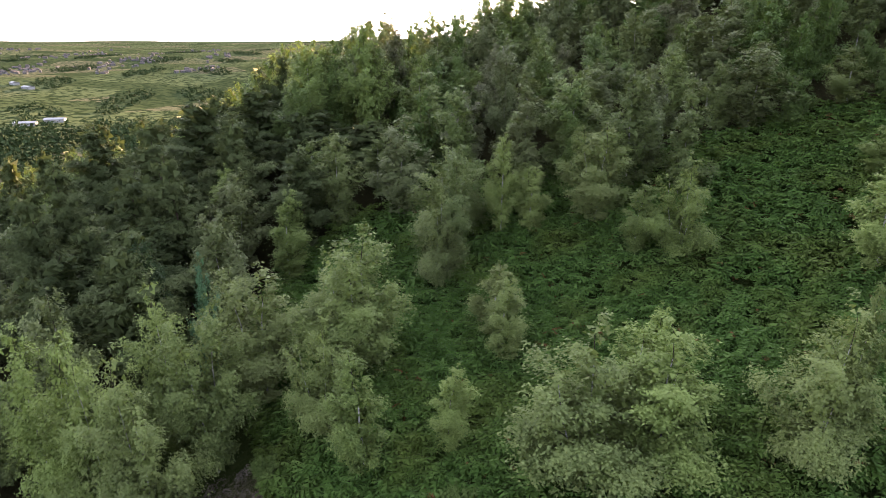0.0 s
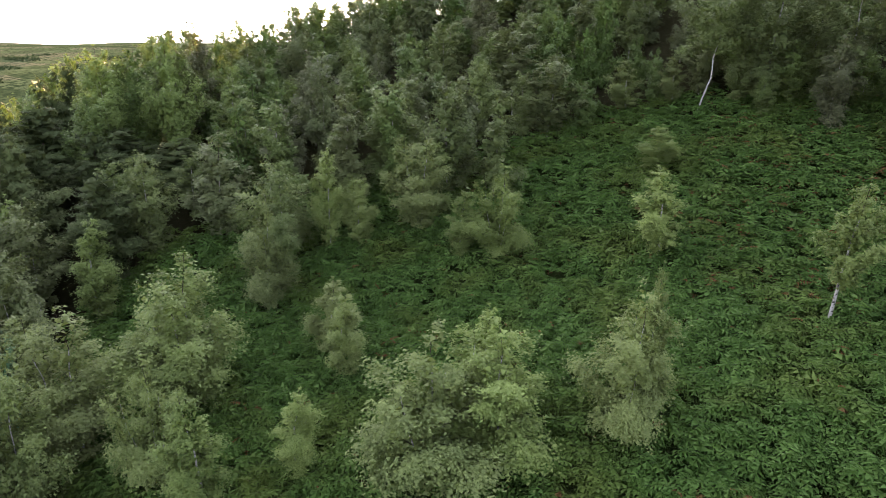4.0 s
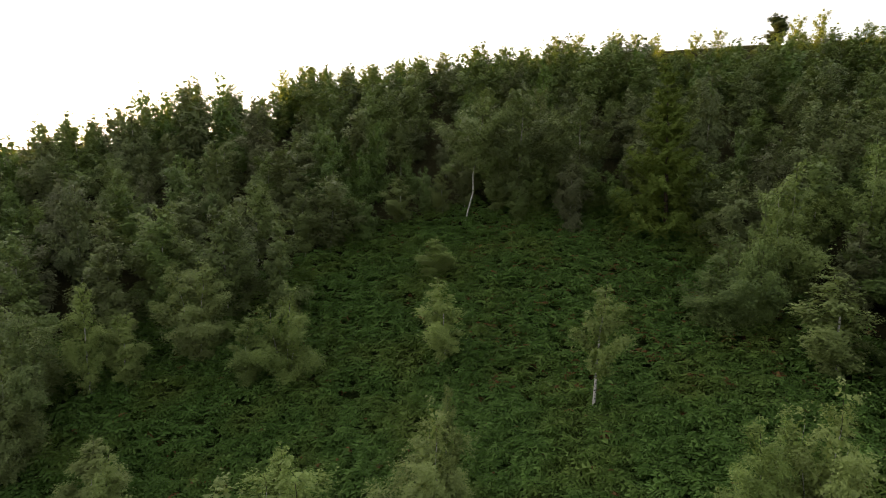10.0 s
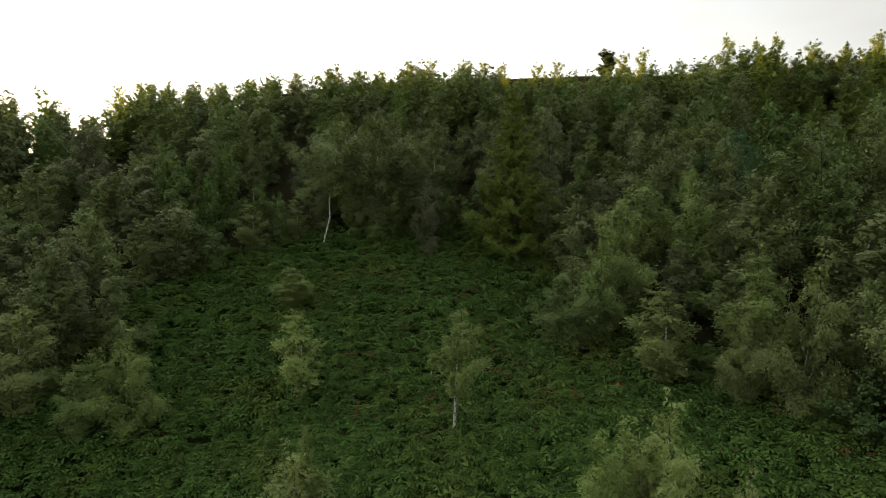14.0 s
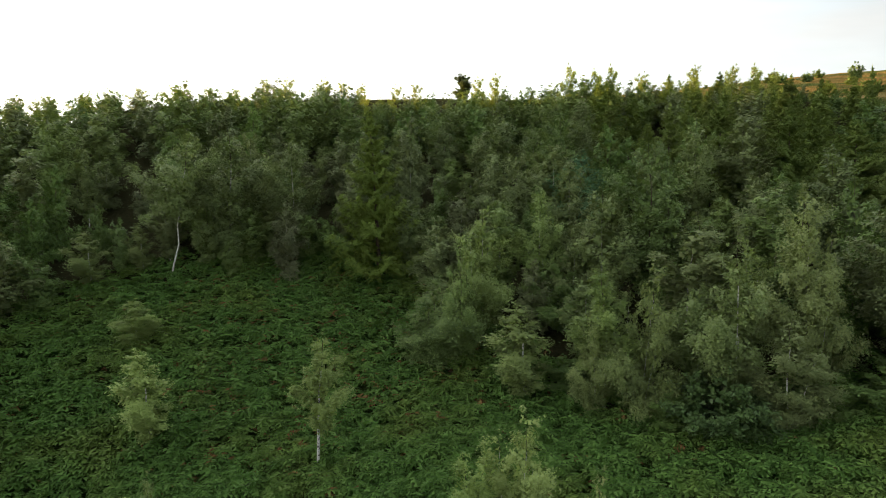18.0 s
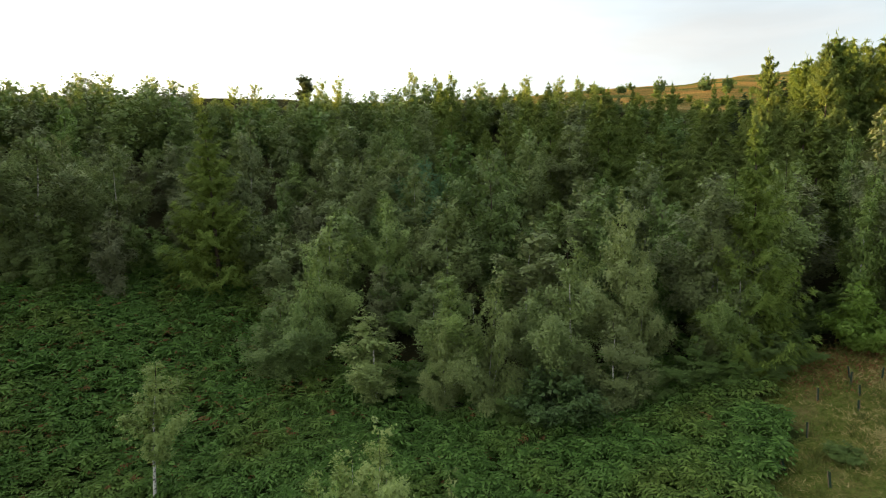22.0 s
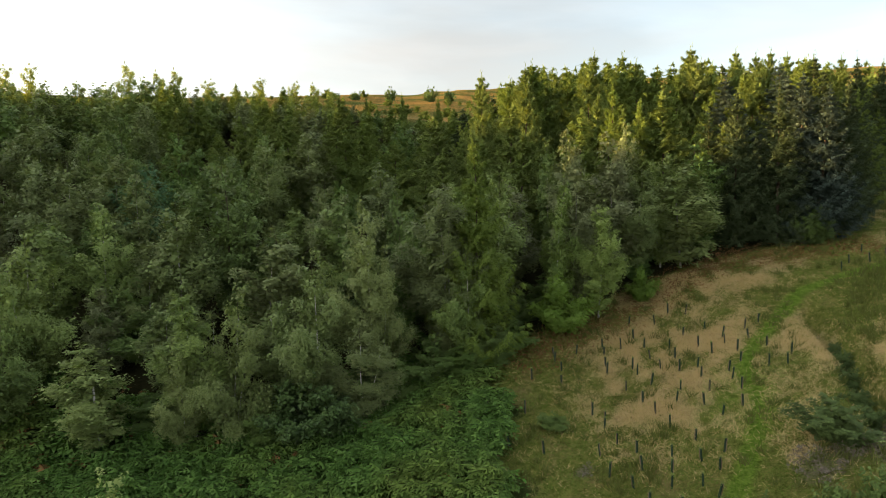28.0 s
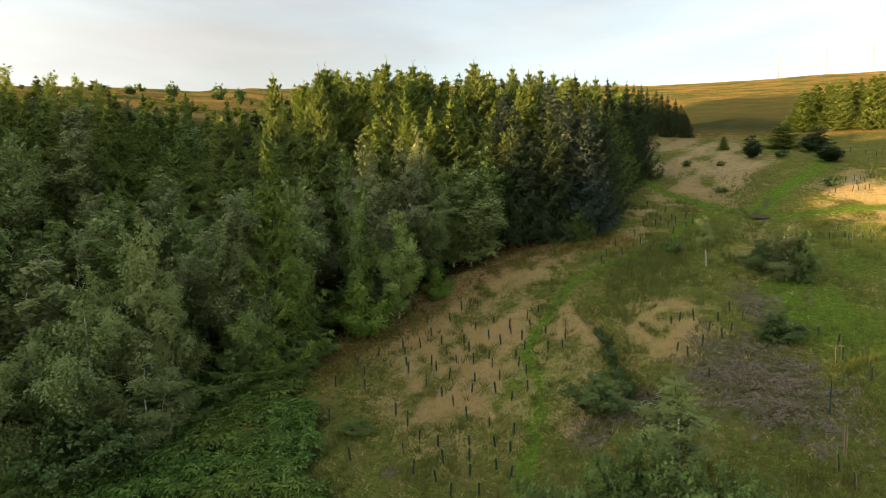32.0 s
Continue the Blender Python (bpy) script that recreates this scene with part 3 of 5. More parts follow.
    nt.links.new(maths(nt, "ADD", fine, mid), bump.inputs["Height"])
    nt.links.new(bump.outputs[0], b.inputs["Normal"])
    return m


def lay_ground():
    az = np.radians(np.r_[np.arange(-108, 108, .7), np.arange(108, 252, 4.0)])
    rings = np.r_[np.arange(1, 20, 2.5), np.arange(20, 112, .7), 112 * 1.055 ** np.arange(83)]
    rr, aa = np.meshgrid(rings, az, indexing="ij")
    x, y = -rr * np.sin(aa), rr * np.cos(aa)
    v = np.column_stack([x.ravel(), y.ravel(), ground_height(x, y).ravel()])
    v[:len(az), :2] *= .001
    n, k = rr.shape
    i, j = np.meshgrid(np.arange(n - 1), np.arange(k), indexing="ij")
    f = np.stack([i * k + j, (i + 1) * k + j, (i + 1) * k + (j + 1) % k, i * k + (j + 1) % k], -1).reshape(-1, 4)[:, ::-1]
    ob = new("ground", mesh_of("ground", v, f, ground_material(), True))
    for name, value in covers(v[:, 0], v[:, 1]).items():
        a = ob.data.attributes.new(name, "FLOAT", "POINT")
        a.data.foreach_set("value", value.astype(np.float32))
    tagged(ob, "rough hillside of grass, bracken litter and moor", "ground", kind="structure")


lay_ground()


# ---- kinds of trees and bushes, each built once ----
KINDS = {}


def kind(key, ob, h, w, label, category="tree", group=""):
    KINDS[key] = (ob, h, w, [])
    tagged(ob, label, category, group)


HILL = "birches on the hillside"
kind("birch_fork", leafy("birch_tree", 14, 6.5, .45, 60, 17500, 0.165, BIRCH_GREY, WHITE_BARK, hang=.3, lean=.22, crook=2.2, girth=.0066, peak=.6, low=.42, puff=.13), 14, 6.5, "tall birch with a bent bright white trunk above the bracken", group=HILL)
kind("birch_slim", leafy("birch_tree", 9, 4.2, .1, 66, 17500, 0.139, BIRCH_LEAF, WHITE_BARK, hang=.14, puff=.14, peak=.72, girth=.0115, low=.3), 9, 4.2, "slender white-barked birch with pale green leaves", group=HILL)
kind("birch_thin", leafy("birch_tree", 9, 3.6, .3, 40, 8700, 0.139, BIRCH_LEAF, WHITE_BARK, hang=.12, puff=.15, peak=.7, girth=.013, low=.4, uneven=.4), 9, 3.6, "thin open birch with a straight white stem", group=HILL)
kind("birch_round", leafy("birch_tree", 9, 6, .07, 110, 30300, 0.141, BIRCH_LEAF, WHITE_BARK, stems=3, hang=.16, puff=.115, peak=.62), 9, 6, "full-crowned birch with dull green leaves", group=HILL)
kind("birch_many", leafy("birch_tree", 10, 6.2, .1, 100, 26800, 0.15, BIRCH_LEAF, WHITE_BARK, stems=2, hang=.22, puff=.125, peak=.7, low=.35, uneven=.36), 10, 6.2, "birch of two stems with soft drooping sprays", group=HILL)
kind("birch_tall", leafy("birch_tree", 14, 6.2, .16, 76, 22100, 0.174, BIRCH_GREY, WHITE_BARK, hang=.22, girth=.009, lean=.10, puff=.115, peak=.68, low=.36), 14, 6.2, "tall birch with a bent white trunk at the wood's edge", group=HILL)
kind("birch_grey", leafy("birch_tree", 12, 5.2, .14, 70, 22100, 0.158, BIRCH_GREY, WHITE_BARK, hang=.38, puff=.12, peak=.6, low=.42, uneven=.36), 12, 5.2, "greyish birch with drooping, browning leaves", group=HILL)
kind("birch_weep", leafy("birch_tree", 12, 5.8, .08, 84, 28000, 0.15, BIRCH_GREY, WHITE_BARK, stems=2, hang=.5, puff=.12, peak=.6, low=.42, uneven=.36), 12, 5.8, "weeping birch with hanging grey-green twigs", group=HILL)
kind("broad_dark", leafy("broadleaf_tree", 10, 7, .05, 90, 15600, 0.239, DARK_LEAF, BROWN_BARK, stems=2, hang=.06, puff=.11, peak=.55), 10, 7, "dark green broadleaf tree with a dense crown")
kind("broad_green", leafy("broadleaf_tree", 9, 6, .06, 80, 15100, 0.236, BROAD_LEAF, BROWN_BARK, stems=2, hang=.06, puff=.11, peak=.55), 9, 6, "mid-green broadleaf tree in the wood")
kind("broad_grey", leafy("sallow_tree", 9, 7.5, .03, 120, 29100, 0.158, BIRCH_GREY, BROWN_BARK, stems=4, hang=.08, puff=.09, peak=.55), 9, 7.5, "rounded grey-green sallow standing in the bracken")
kind("broad_ash", leafy("ash_tree", 14, 9, .15, 90, 26500, 0.227, BROAD_LEAF, BROWN_BARK, stems=2, hang=.12, puff=.1, peak=.55, low=.4), 14, 9, "large ash tree with feathery green foliage")
kind("broad_blue", leafy("whitebeam_tree", 10, 6.5, .08, 80, 14000, 0.202, BLUE_LEAF, BROWN_BARK, stems=2, hang=.06, puff=.11, peak=.55), 10, 6.5, "bluish green whitebeam among the birches")
kind("broad_lime", leafy("sycamore_tree", 5, 5.5, .03, 80, 10500, 0.236, LIME_LEAF, BROWN_BARK, stems=3, hang=.05, puff=.12, peak=.5), 5, 5.5, "low bright yellow-green sycamore at the wood's edge")
kind("holly", leafy("holly_bush", 5, 6, .02, 110, 14000, 0.205, HOLLY, BROWN_BARK, stems=4, hang=.02, puff=.1, peak=.5), 5, 6, "dark glossy evergreen bush under the birches", "bush")
kind("bush", leafy("willow_bush", 3, 3.8, .02, 130, 14000, 0.134, WILLOW, BROWN_BARK, stems=5, hang=.0, puff=.13, peak=.6, uneven=.35), 3, 3.8, "low green willow bush in rough grass", "bush")
kind("ditch_bush", leafy("ditch_bush", 1.6, 2.6, .02, 50, 4000, 0.134, ROWAN, BROWN_BARK, stems=4, hang=.02, puff=.14, peak=.5), 1.6, 2.6, "dark green bush growing out of the ditch", "bush", "bushes in the ditch")
kind("moor_bush_low", leafy("meadow_bush", 2, 3, .02, 50, 1500, 0.236, BROAD_LEAF, BROWN_BARK, stems=3, hang=.0, puff=.14, peak=.5), 2, 3, "small dark bush on the far meadow", "bush")
kind("brown_bush", leafy("dying_bush", 2.2, 1.8, .1, 30, 1400, 0.158, DEAD_BRACKEN, BROWN_BARK, stems=2, hang=.2, puff=.14, peak=.5), 2.2, 1.8, "small bush with withered red-brown leaves", "bush")
kind("rowan", leafy("rowan_bush", 4, 4, .03, 90, 11600, 0.158, ROWAN, BROWN_BARK, stems=3, hang=.05, puff=.11, peak=.55), 4, 4, "green rowan bush beside the ditch", "bush")
kind("heath_bush", leafy("heath_bush", 3.5, 3.4, .02, 110, 8100, 0.141, HEATH_GREEN, BROWN_BARK, stems=4, hang=.02, peak=.55), 3.5, 3.4, "brownish bush beside the ditch", "bush")
kind("pine", leafy("pine_tree", 13, 7.5, .1, 84, 20200, 0.34, PINE, BROWN_BARK, slim=.2, hang=0, puff=.1, flat=.4, peak=.62, low=.3, girth=.013), 13, 7.5, "dark Scots pine with layered boughs", group="pines")
kind("pine_skyline", leafy("pine_tree", 9.5, 4.2, .48, 40, 5400, 0.428, PINE, BROWN_BARK, slim=.25, hang=0, puff=.14, flat=.6, peak=.35, low=.5, girth=.014), 9.5, 4.2, "lone pine standing above the skyline")
kind("larch", conifer("larch_tree", 15, 7, .04, 20, 38000, 0.25, LARCH_LIGHT, .14, .36, .2, 1.3, .4, 0.22), 15, 7, "yellow-green larch with open, level boughs", group="larches")
kind("larch_dark", conifer("larch_tree", 12, 9, .04, 17, 38000, 0.27, LARCH, .10, .34, .2, 1.3, .4, 0.22), 12, 9, "broad green larch in the wood", group="larches")
kind("spruce", conifer("spruce_tree", 17, 8.5, .03, 25, 44000, 0.27, SPRUCE, .34, .34, .06, 1.38, .3, 0.22), 17, 8.5, "dark green spruce with boughs down to the ground", group="spruces")
kind("spruce_grey", conifer("spruce_tree", 16, 8.5, .03, 24, 44000, 0.27, SPRUCE_GREY, .34, .34, .06, 1.38, .3, 0.24), 16, 8.5, "grey-green spruce with boughs down to the ground", group="spruces")
WOOD = "trees of the wood"
kind("sky_birch", leafy("birch_tree", 9, 5.4, .06, 56, 15000, .15, SUNLIT_BIRCH, WHITE_BARK, hang=.06, peak=.62, low=.36, puff=.11, girth=.006, uneven=.36), 9, 5.4, "slim birch standing out on the skyline", group=WOOD)
kind("wood_birch", leafy("birch_tree", 10, 5.6, .08, 66, 12800, 0.198, SHADED_BIRCH, WHITE_BARK, hang=.14, peak=.65, low=.36, puff=.12, girth=.007), 10, 5.6, "birch within the closed wood", group=WOOD)
kind("wood_pointed", leafy("birch_tree", 11, 5.0, .08, 60, 11600, 0.198, SHADED_BIRCH, WHITE_BARK, hang=.2, peak=.85, low=.3, puff=.13, girth=.007, uneven=.36), 11, 5.0, "pointed birch within the closed wood", group=WOOD)
kind("wood_grey", leafy("birch_tree", 10, 5.4, .08, 66, 12800, 0.198, SHADED_GREY, WHITE_BARK, hang=.3, peak=.62, low=.4, puff=.12, girth=.007), 10, 5.4, "greyish birch within the closed wood", group=WOOD)
kind("wood_green", leafy("broadleaf_tree", 9, 6.4, .05, 70, 11600, 0.236, BROAD_LEAF, BROWN_BARK, stems=2, hang=.06, peak=.6, puff=.11), 9, 6.4, "green broadleaf tree within the closed wood", group=WOOD)
kind("wood_larch", conifer("larch_tree", 12, 6.5, .04, 16, 20000, 0.3, LARCH, .12, .36, .12, 1.25, .35, 0.24), 12, 6.5, "larch within the closed wood", group=WOOD)
kind("wood_spruce", conifer("spruce_tree", 15, 7, .04, 22, 22000, 0.32, SPRUCE, .34, .34, .06, 1.38, .3, 0.24), 15, 7, "spruce within the plantation", group=WOOD)
kind("wood_pine", leafy("pine_tree", 12, 6.5, .1, 76, 11700, 0.416, PINE, BROWN_BARK, slim=.22, hang=0, puff=.11, flat=.4, peak=.62, low=.32, girth=.012), 12, 6.5, "dark pine within the wood", group=WOOD)
TAKEN = []


def plant(key, x, y, h, w):
    """A plant of that kind, height and width, standing at x, y; a very broad conifer is a stand of three."""
    if w > 12.5 and key in ("larch_dark", "spruce", "spruce_grey"):
        for dx, dy, tall in ((.22, -.05, 1), (-.2, .14, .95), (-.04, -.24, .92)):
            plant(key, x + dx * w, y + dy * w, h * tall, w * .66)
        return
    KINDS[key][3].append((x, y, h, w))
    TAKEN.append((x, y, w * .5))


plant("birch_slim", -28.6, 8.6, 8.5, 4.1)
plant("birch_slim", -27.7, 13.4, 6.2, 3.4)
plant("birch_round", -21.1, 18.3, 10.1, 8.4)
plant("birch_round", -20.1, 21.9, 8.8, 7.6)
plant("birch_many", -40.3, 5.4, 11.6, 7.5)
plant("birch_round", -39.8, -0.2, 13.7, 6.7)
plant("birch_round", -39.2, 11.0, 10.3, 6.5)
plant("birch_many", -36.8, 1.3, 12.9, 6.3)
plant("birch_slim", -32.3, 20.2, 7.0, 3.5)
plant("birch_slim", -55.1, 11.1, 9.6, 5.0)
plant("birch_slim", -63.8, 6.8, 10.8, 6.3)
plant("birch_round", -44.3, 21.7, 9.8, 5.4)
plant("birch_tall", -44.5, 23.0, 11.6, 4.5)
plant("birch_slim", -35.6, 35.2, 6.6, 3.7)
plant("birch_round", -32.9, 37.1, 8.6, 5.4)
plant("birch_slim", -46.0, 32.0, 5.6, 3.2)
plant("birch_many", -41.7, 36.2, 9.5, 7.0)
plant("birch_round", -33.7, 7.8, 9.4, 4.7)
plant("birch_round", -36.6, -4.8, 14.3, 6.4)
plant("birch_many", -38.2, -7.8, 14.7, 5.8)
plant("birch_round", -33.8, -2.8, 13.2, 5.7)
plant("bush", -33.1, 3.7, 2.3, 2.1)
plant("bush", -22.5, 11.4, 3.2, 2.4)
plant("wood_pine", -80.8, -3.7, 18.1, 10.2)
plant("wood_pine", -78.4, 7.4, 14.4, 11.3)
plant("wood_pine", -81.3, 14.8, 11.6, 10.9)
plant("pine", -68.7, 2.5, 16.2, 8.7)
plant("wood_pine", -73.6, 21.0, 8.0, 10.8)
plant("pine", -70.6, -7.3, 15.4, 8.4)
plant("pine", -60.8, -1.1, 15.1, 8.5)
plant("pine", -72.0, 9.7, 12.5, 8.3)
plant("pine", -68.3, 24.0, 6.6, 10.3)
plant("pine", -58.7, 2.6, 15.8, 7.1)
plant("pine", -60.4, -8.3, 16.6, 7.4)
plant("pine", -62.9, 14.5, 8.9, 7.5)
plant("pine", -52.8, -3.7, 11.1, 3.8)
plant("broad_dark", -48.8, -0.7, 13.3, 4.6)
plant("broad_blue", -46.7, 2.6, 11.3, 3.0)
plant("birch_thin", -8.4, 40.2, 9.8, 4.0)
plant("birch_slim", -20.9, 42.6, 7.3, 4.7)
plant("birch_round", -14.1, 26.3, 9.4, 5.7)
plant("birch_slim", -27.2, 53.0, 4.5, 4.3)
plant("birch_fork", -28.5, 63.2, 15.7, 7.7)
plant("birch_tall", -23.5, 67.7, 15.0, 7.4)
plant("birch_tall", -17.4, 71.0, 13.8, 6.2)
plant("wood_grey", -17.5, 70.2, 7.3, 5.5)
plant("birch_slim", -35.3, 60.9, 6.0, 5.0)
plant("birch_slim", -31.6, 64.1, 5.4, 4.0)
plant("wood_birch", -41.1, 54.7, 9.4, 7.1)
plant("wood_pointed", -38.5, 42.9, 11.4, 5.6)
plant("wood_birch", -43.2, 41.3, 12.3, 6.3)
plant("wood_pointed", -48.3, 41.8, 5.0, 6.7)
plant("birch_slim", -44.2, 30.8, 6.8, 3.7)
plant("birch_slim", -34.9, 21.2, 6.3, 4.1)
plant("birch_many", -38.4, 12.1, 11.4, 8.3)
plant("wood_birch", -49.8, 39.9, 11.3, 6.7)
plant("wood_pointed", -51.2, 34.8, 12.2, 6.5)
plant("wood_birch", -23.5, 66.8, 3.9, 3.3)
plant("birch_round", -49.1, 25.1, 9.7, 8.2)
plant("birch_slim", -45.7, 28.8, 9.9, 3.7)
plant("birch_slim", -49.1, 33.4, 4.2, 4.0)
plant("wood_pointed", -43.2, 38.0, 8.3, 6.2)
plant("birch_slim", -22.5, 24.0, 7.1, 3.4)
plant("larch", -6.9, 66.3, 17.8, 9.4)
plant("broad_grey", -0.6, 52.1, 7.9, 9.6)
plant("broad_grey", 1.7, 51.6, 10.6, 5.5)
plant("birch_slim", 6.4, 45.4, 7.8, 5.9)
plant("birch_round", 3.9, 29.6, 9.0, 5.0)
plant("birch_many", 1.7, 28.8, 7.4, 4.5)
plant("wood_grey", -16.9, 65.8, 8.5, 4.8)
plant("birch_slim", 12.1, 44.2, 10.8, 5.4)
plant("birch_round", 14.0, 42.2, 11.8, 5.5)
plant("birch_weep", 19.9, 40.1, 13.2, 6.1)
plant("birch_weep", 22.0, 37.8, 7.7, 5.6)
plant("birch_round", 25.6, 40.8, 11.8, 4.2)
plant("holly", 18.5, 38.8, 5.0, 7.2)
plant("birch_weep", 31.1, 38.9, 15.2, 5.7)
plant("birch_many", 11.1, 43.3, 7.6, 3.5)
plant("birch_round", 3.5, 55.4, 12.1, 6.8)
plant("birch_tall", 9.0, 57.3, 12.4, 4.9)
plant("broad_ash", 18.9, 55.5, 15.6, 9.3)
plant("broad_blue", 15.1, 68.9, 11.6, 7.2)
plant("wood_birch", 27.6, 67.2, 12.8, 6.0)
plant("wood_grey", -4.0, 72.3, 15.7, 5.4)
plant("wood_grey", 6.0, 70.3, 12.2, 5.9)
plant("broad_green", 9.9, 65.8, 9.0, 5.6)
plant("broad_green", 10.9, 54.1, 7.0, 5.7)
plant("wood_pointed", 28.2, 51.4, 11.2, 6.6)
plant("birch_grey", 11.8, 55.3, 9.6, 4.3)
plant("broad_green", 19.8, 50.9, 7.7, 4.6)
plant("birch_slim", -13.4, 27.1, 9.7, 2.1)
plant("birch_round", 7.5, 26.5, 8.0, 3.2)
plant("wood_birch", 1.8, 98.7, 2.9, 7.3)
plant("larch", 33.2, 38.0, 17.7, 7.7)
plant("birch_grey", 31.3, 39.5, 14.9, 6.7)
plant("birch_weep", 31.8, 37.3, 10.0, 5.1)
plant("birch_slim", 42.5, 37.7, 13.0, 4.5)
plant("birch_slim", 45.4, 35.2, 10.8, 4.8)
plant("broad_lime", 41.0, 35.8, 5.3, 5.6)
plant("wood_grey", 49.3, 42.1, 15.4, 5.4)
plant("wood_pointed", 49.4, 45.0, 14.4, 4.3)
plant("birch_many", 25.6, 42.6, 14.4, 6.2)
plant("birch_round", 23.7, 47.4, 9.6, 5.5)
plant("larch_dark", 38.3, 68.9, 11.6, 10.9)
plant("larch_dark", 43.5, 65.7, 10.0, 10.9)
plant("larch_dark", 33.7, 75.6, 11.5, 10.7)
plant("larch_dark", 51.9, 67.1, 12.0, 11.7)
plant("larch_dark", 53.4, 60.7, 11.3, 10.4)
plant("wood_birch", 58.1, 34.7, 11.6, 9.4)
plant("broad_lime", 50.3, 34.0, 3.5, 3.1)
plant("birch_slim", 57.1, 38.7, 7.6, 4.5)
plant("broad_green", 62.4, 36.0, 12.6, 6.3)
plant("birch_grey", 53.6, 36.8, 11.5, 5.4)
plant("birch_many", 57.4, 36.6, 12.2, 6.2)
plant("wood_grey", 56.0, 40.0, 15.3, 4.5)
plant("larch_dark", 61.7, 63.9, 19.2, 15.0)
plant("larch_dark", 70.1, 60.8, 20.7, 18.8)
plant("larch_dark", 68.6, 65.5, 18.0, 16.0)
plant("larch", 64.7, 48.4, 17.5, 6.4)
plant("larch", 66.7, 45.6, 15.3, 5.4)
plant("larch_dark", 85.3, 53.7, 19.6, 18.7)
plant("larch", 74.9, 39.6, 13.8, 7.6)
plant("larch", 77.6, 38.9, 14.2, 7.8)
plant("spruce_grey", 78.6, 36.7, 17.4, 16.6)
plant("spruce_grey", 75.8, 30.6, 16.6, 9.0)
plant("spruce", 80.4, 30.2, 16.4, 8.6)
plant("larch_dark", 83.3, 36.1, 17.2, 18.4)
plant("larch_dark", 89.7, 45.9, 18.4, 20.4)
plant("larch_dark", 79.4, 62.1, 19.2, 18.7)
plant("larch_dark", 91.0, 51.9, 18.4, 19.4)
plant("spruce", 66.0, 36.4, 13.4, 7.6)
plant("spruce", 70.2, 30.6, 16.3, 8.6)
plant("spruce", 76.2, 26.6, 15.0, 7.2)
plant("larch_dark", 72.3, 40.3, 12.7, 8.4)
plant("spruce", 67.6, 34.0, 15.9, 7.8)
plant("spruce_grey", 72.4, 27.4, 15.2, 8.4)
plant("spruce", 81.6, 28.2, 14.9, 7.4)
plant("larch_dark", 89.5, 36.0, 16.8, 11.5)
plant("spruce", 84.6, 33.1, 17.5, 11.2)
plant("larch_dark", 89.4, 42.6, 18.2, 8.6)
plant("larch_dark", 94.5, 40.9, 17.9, 8.6)
plant("larch_dark", 92.0, 36.4, 17.5, 8.6)
plant("larch_dark", 97.9, 35.2, 17.4, 8.6)
plant("spruce", 94.9, 31.6, 17.1, 7.6)
plant("spruce", 101.4, 31.0, 16.2, 7.6)
plant("spruce", 107.8, 30.5, 14.8, 7.6)
plant("bush", 69.6, 26.6, 4.0, 3.6)
plant("brown_bush", 16.7, 43.3, 2.0, 1.7)
plant("birch_thin", 66.2, 12.0, 5.4, 2.6)
plant("wood_pointed", 65.2, 4.8, 5.8, 4.5)
plant("rowan", 67.1, 7.2, 3.1, 4.7)
plant("rowan", 65.2, 3.5, 5.3, 3.9)
plant("rowan", 49.7, 4.1, 2.2, 3.3)
plant("broad_green", 29.3, 43.6, 8.5, 5.6)
plant("birch_grey", 32.6, 42.8, 12.0, 5.4)
plant("wood_green", -12.4, 69.6, 6.5, 5.2)
plant("wood_grey", -11.0, 71.4, 9.5, 4.8)
plant("rowan", 36.3, 12.6, 2.7, 4.0)
plant("heath_bush", 39.6, 10.6, 2.6, 3.4)
plant("heath_bush", 37.2, 9.0, 2.4, 3.0)
plant("birch_slim", 30.1, 6.5, 5.3, 3.7)
plant("bush", 26.7, 7.8, 4.8, 3.5)
plant("bush", 25.3, 8.9, 4.6, 3.1)
plant("bush", 26.2, 5.6, 4.7, 4.2)
plant("bush", 26.5, 3.7, 4.6, 3.4)
plant("bush", 26.2, 2.4, 4.8, 2.8)
plant("bush", 25.4, 11.5, 3.6, 3.5)
plant("ditch_bush", 49.2, 16.7, 1.5, 2.1)
plant("ditch_bush", 46.5, 15.3, 1.6, 2.2)
plant("ditch_bush", 43.8, 13.8, 1.6, 2.1)
plant("ditch_bush", 41.6, 12.6, 1.5, 2.1)
plant("ditch_bush", 39.2, 11.3, 0.7, 1.9)
plant("ditch_bush", 51.3, 17.8, 1.0, 1.4)
plant("bush", 30.1, 27.1, 1.1, 2.2)
plant("broad_dark", 129.8, 15.7, 4.4, 4.8)
plant("larch", 141.4, 22.5, 3.1, 2.9)
plant("broad_dark", 141.7, 6.3, 5.0, 6.8)
plant("broad_dark", 128.9, 3.3, 3.5, 6.0)
plant("larch", 147.9, 12.1, 5.6, 7.5)
plant("moor_bush_low", 132.2, 11.1, 1.7, 3.4)
plant("moor_bush_low", 120.9, 25.5, 1.4, 2.1)
plant("moor_bush_low", 122.4, 19.9, 1.3, 1.8)
plant("moor_bush_low", 101.2, 16.4, 1.2, 2.8)
plant("bush", 70.1, 16.2, 1.4, 2.7)
plant("moor_bush_low", 108.2, 2.5, 1.8, 3.0)
plant("rowan", 40.5, 39.5, 2.8, 4.8)
plant("broad_green", 43.2, 39.8, 3.5, 4.4)
plant("rowan", 37.3, 39.1, 2.6, 4.1)
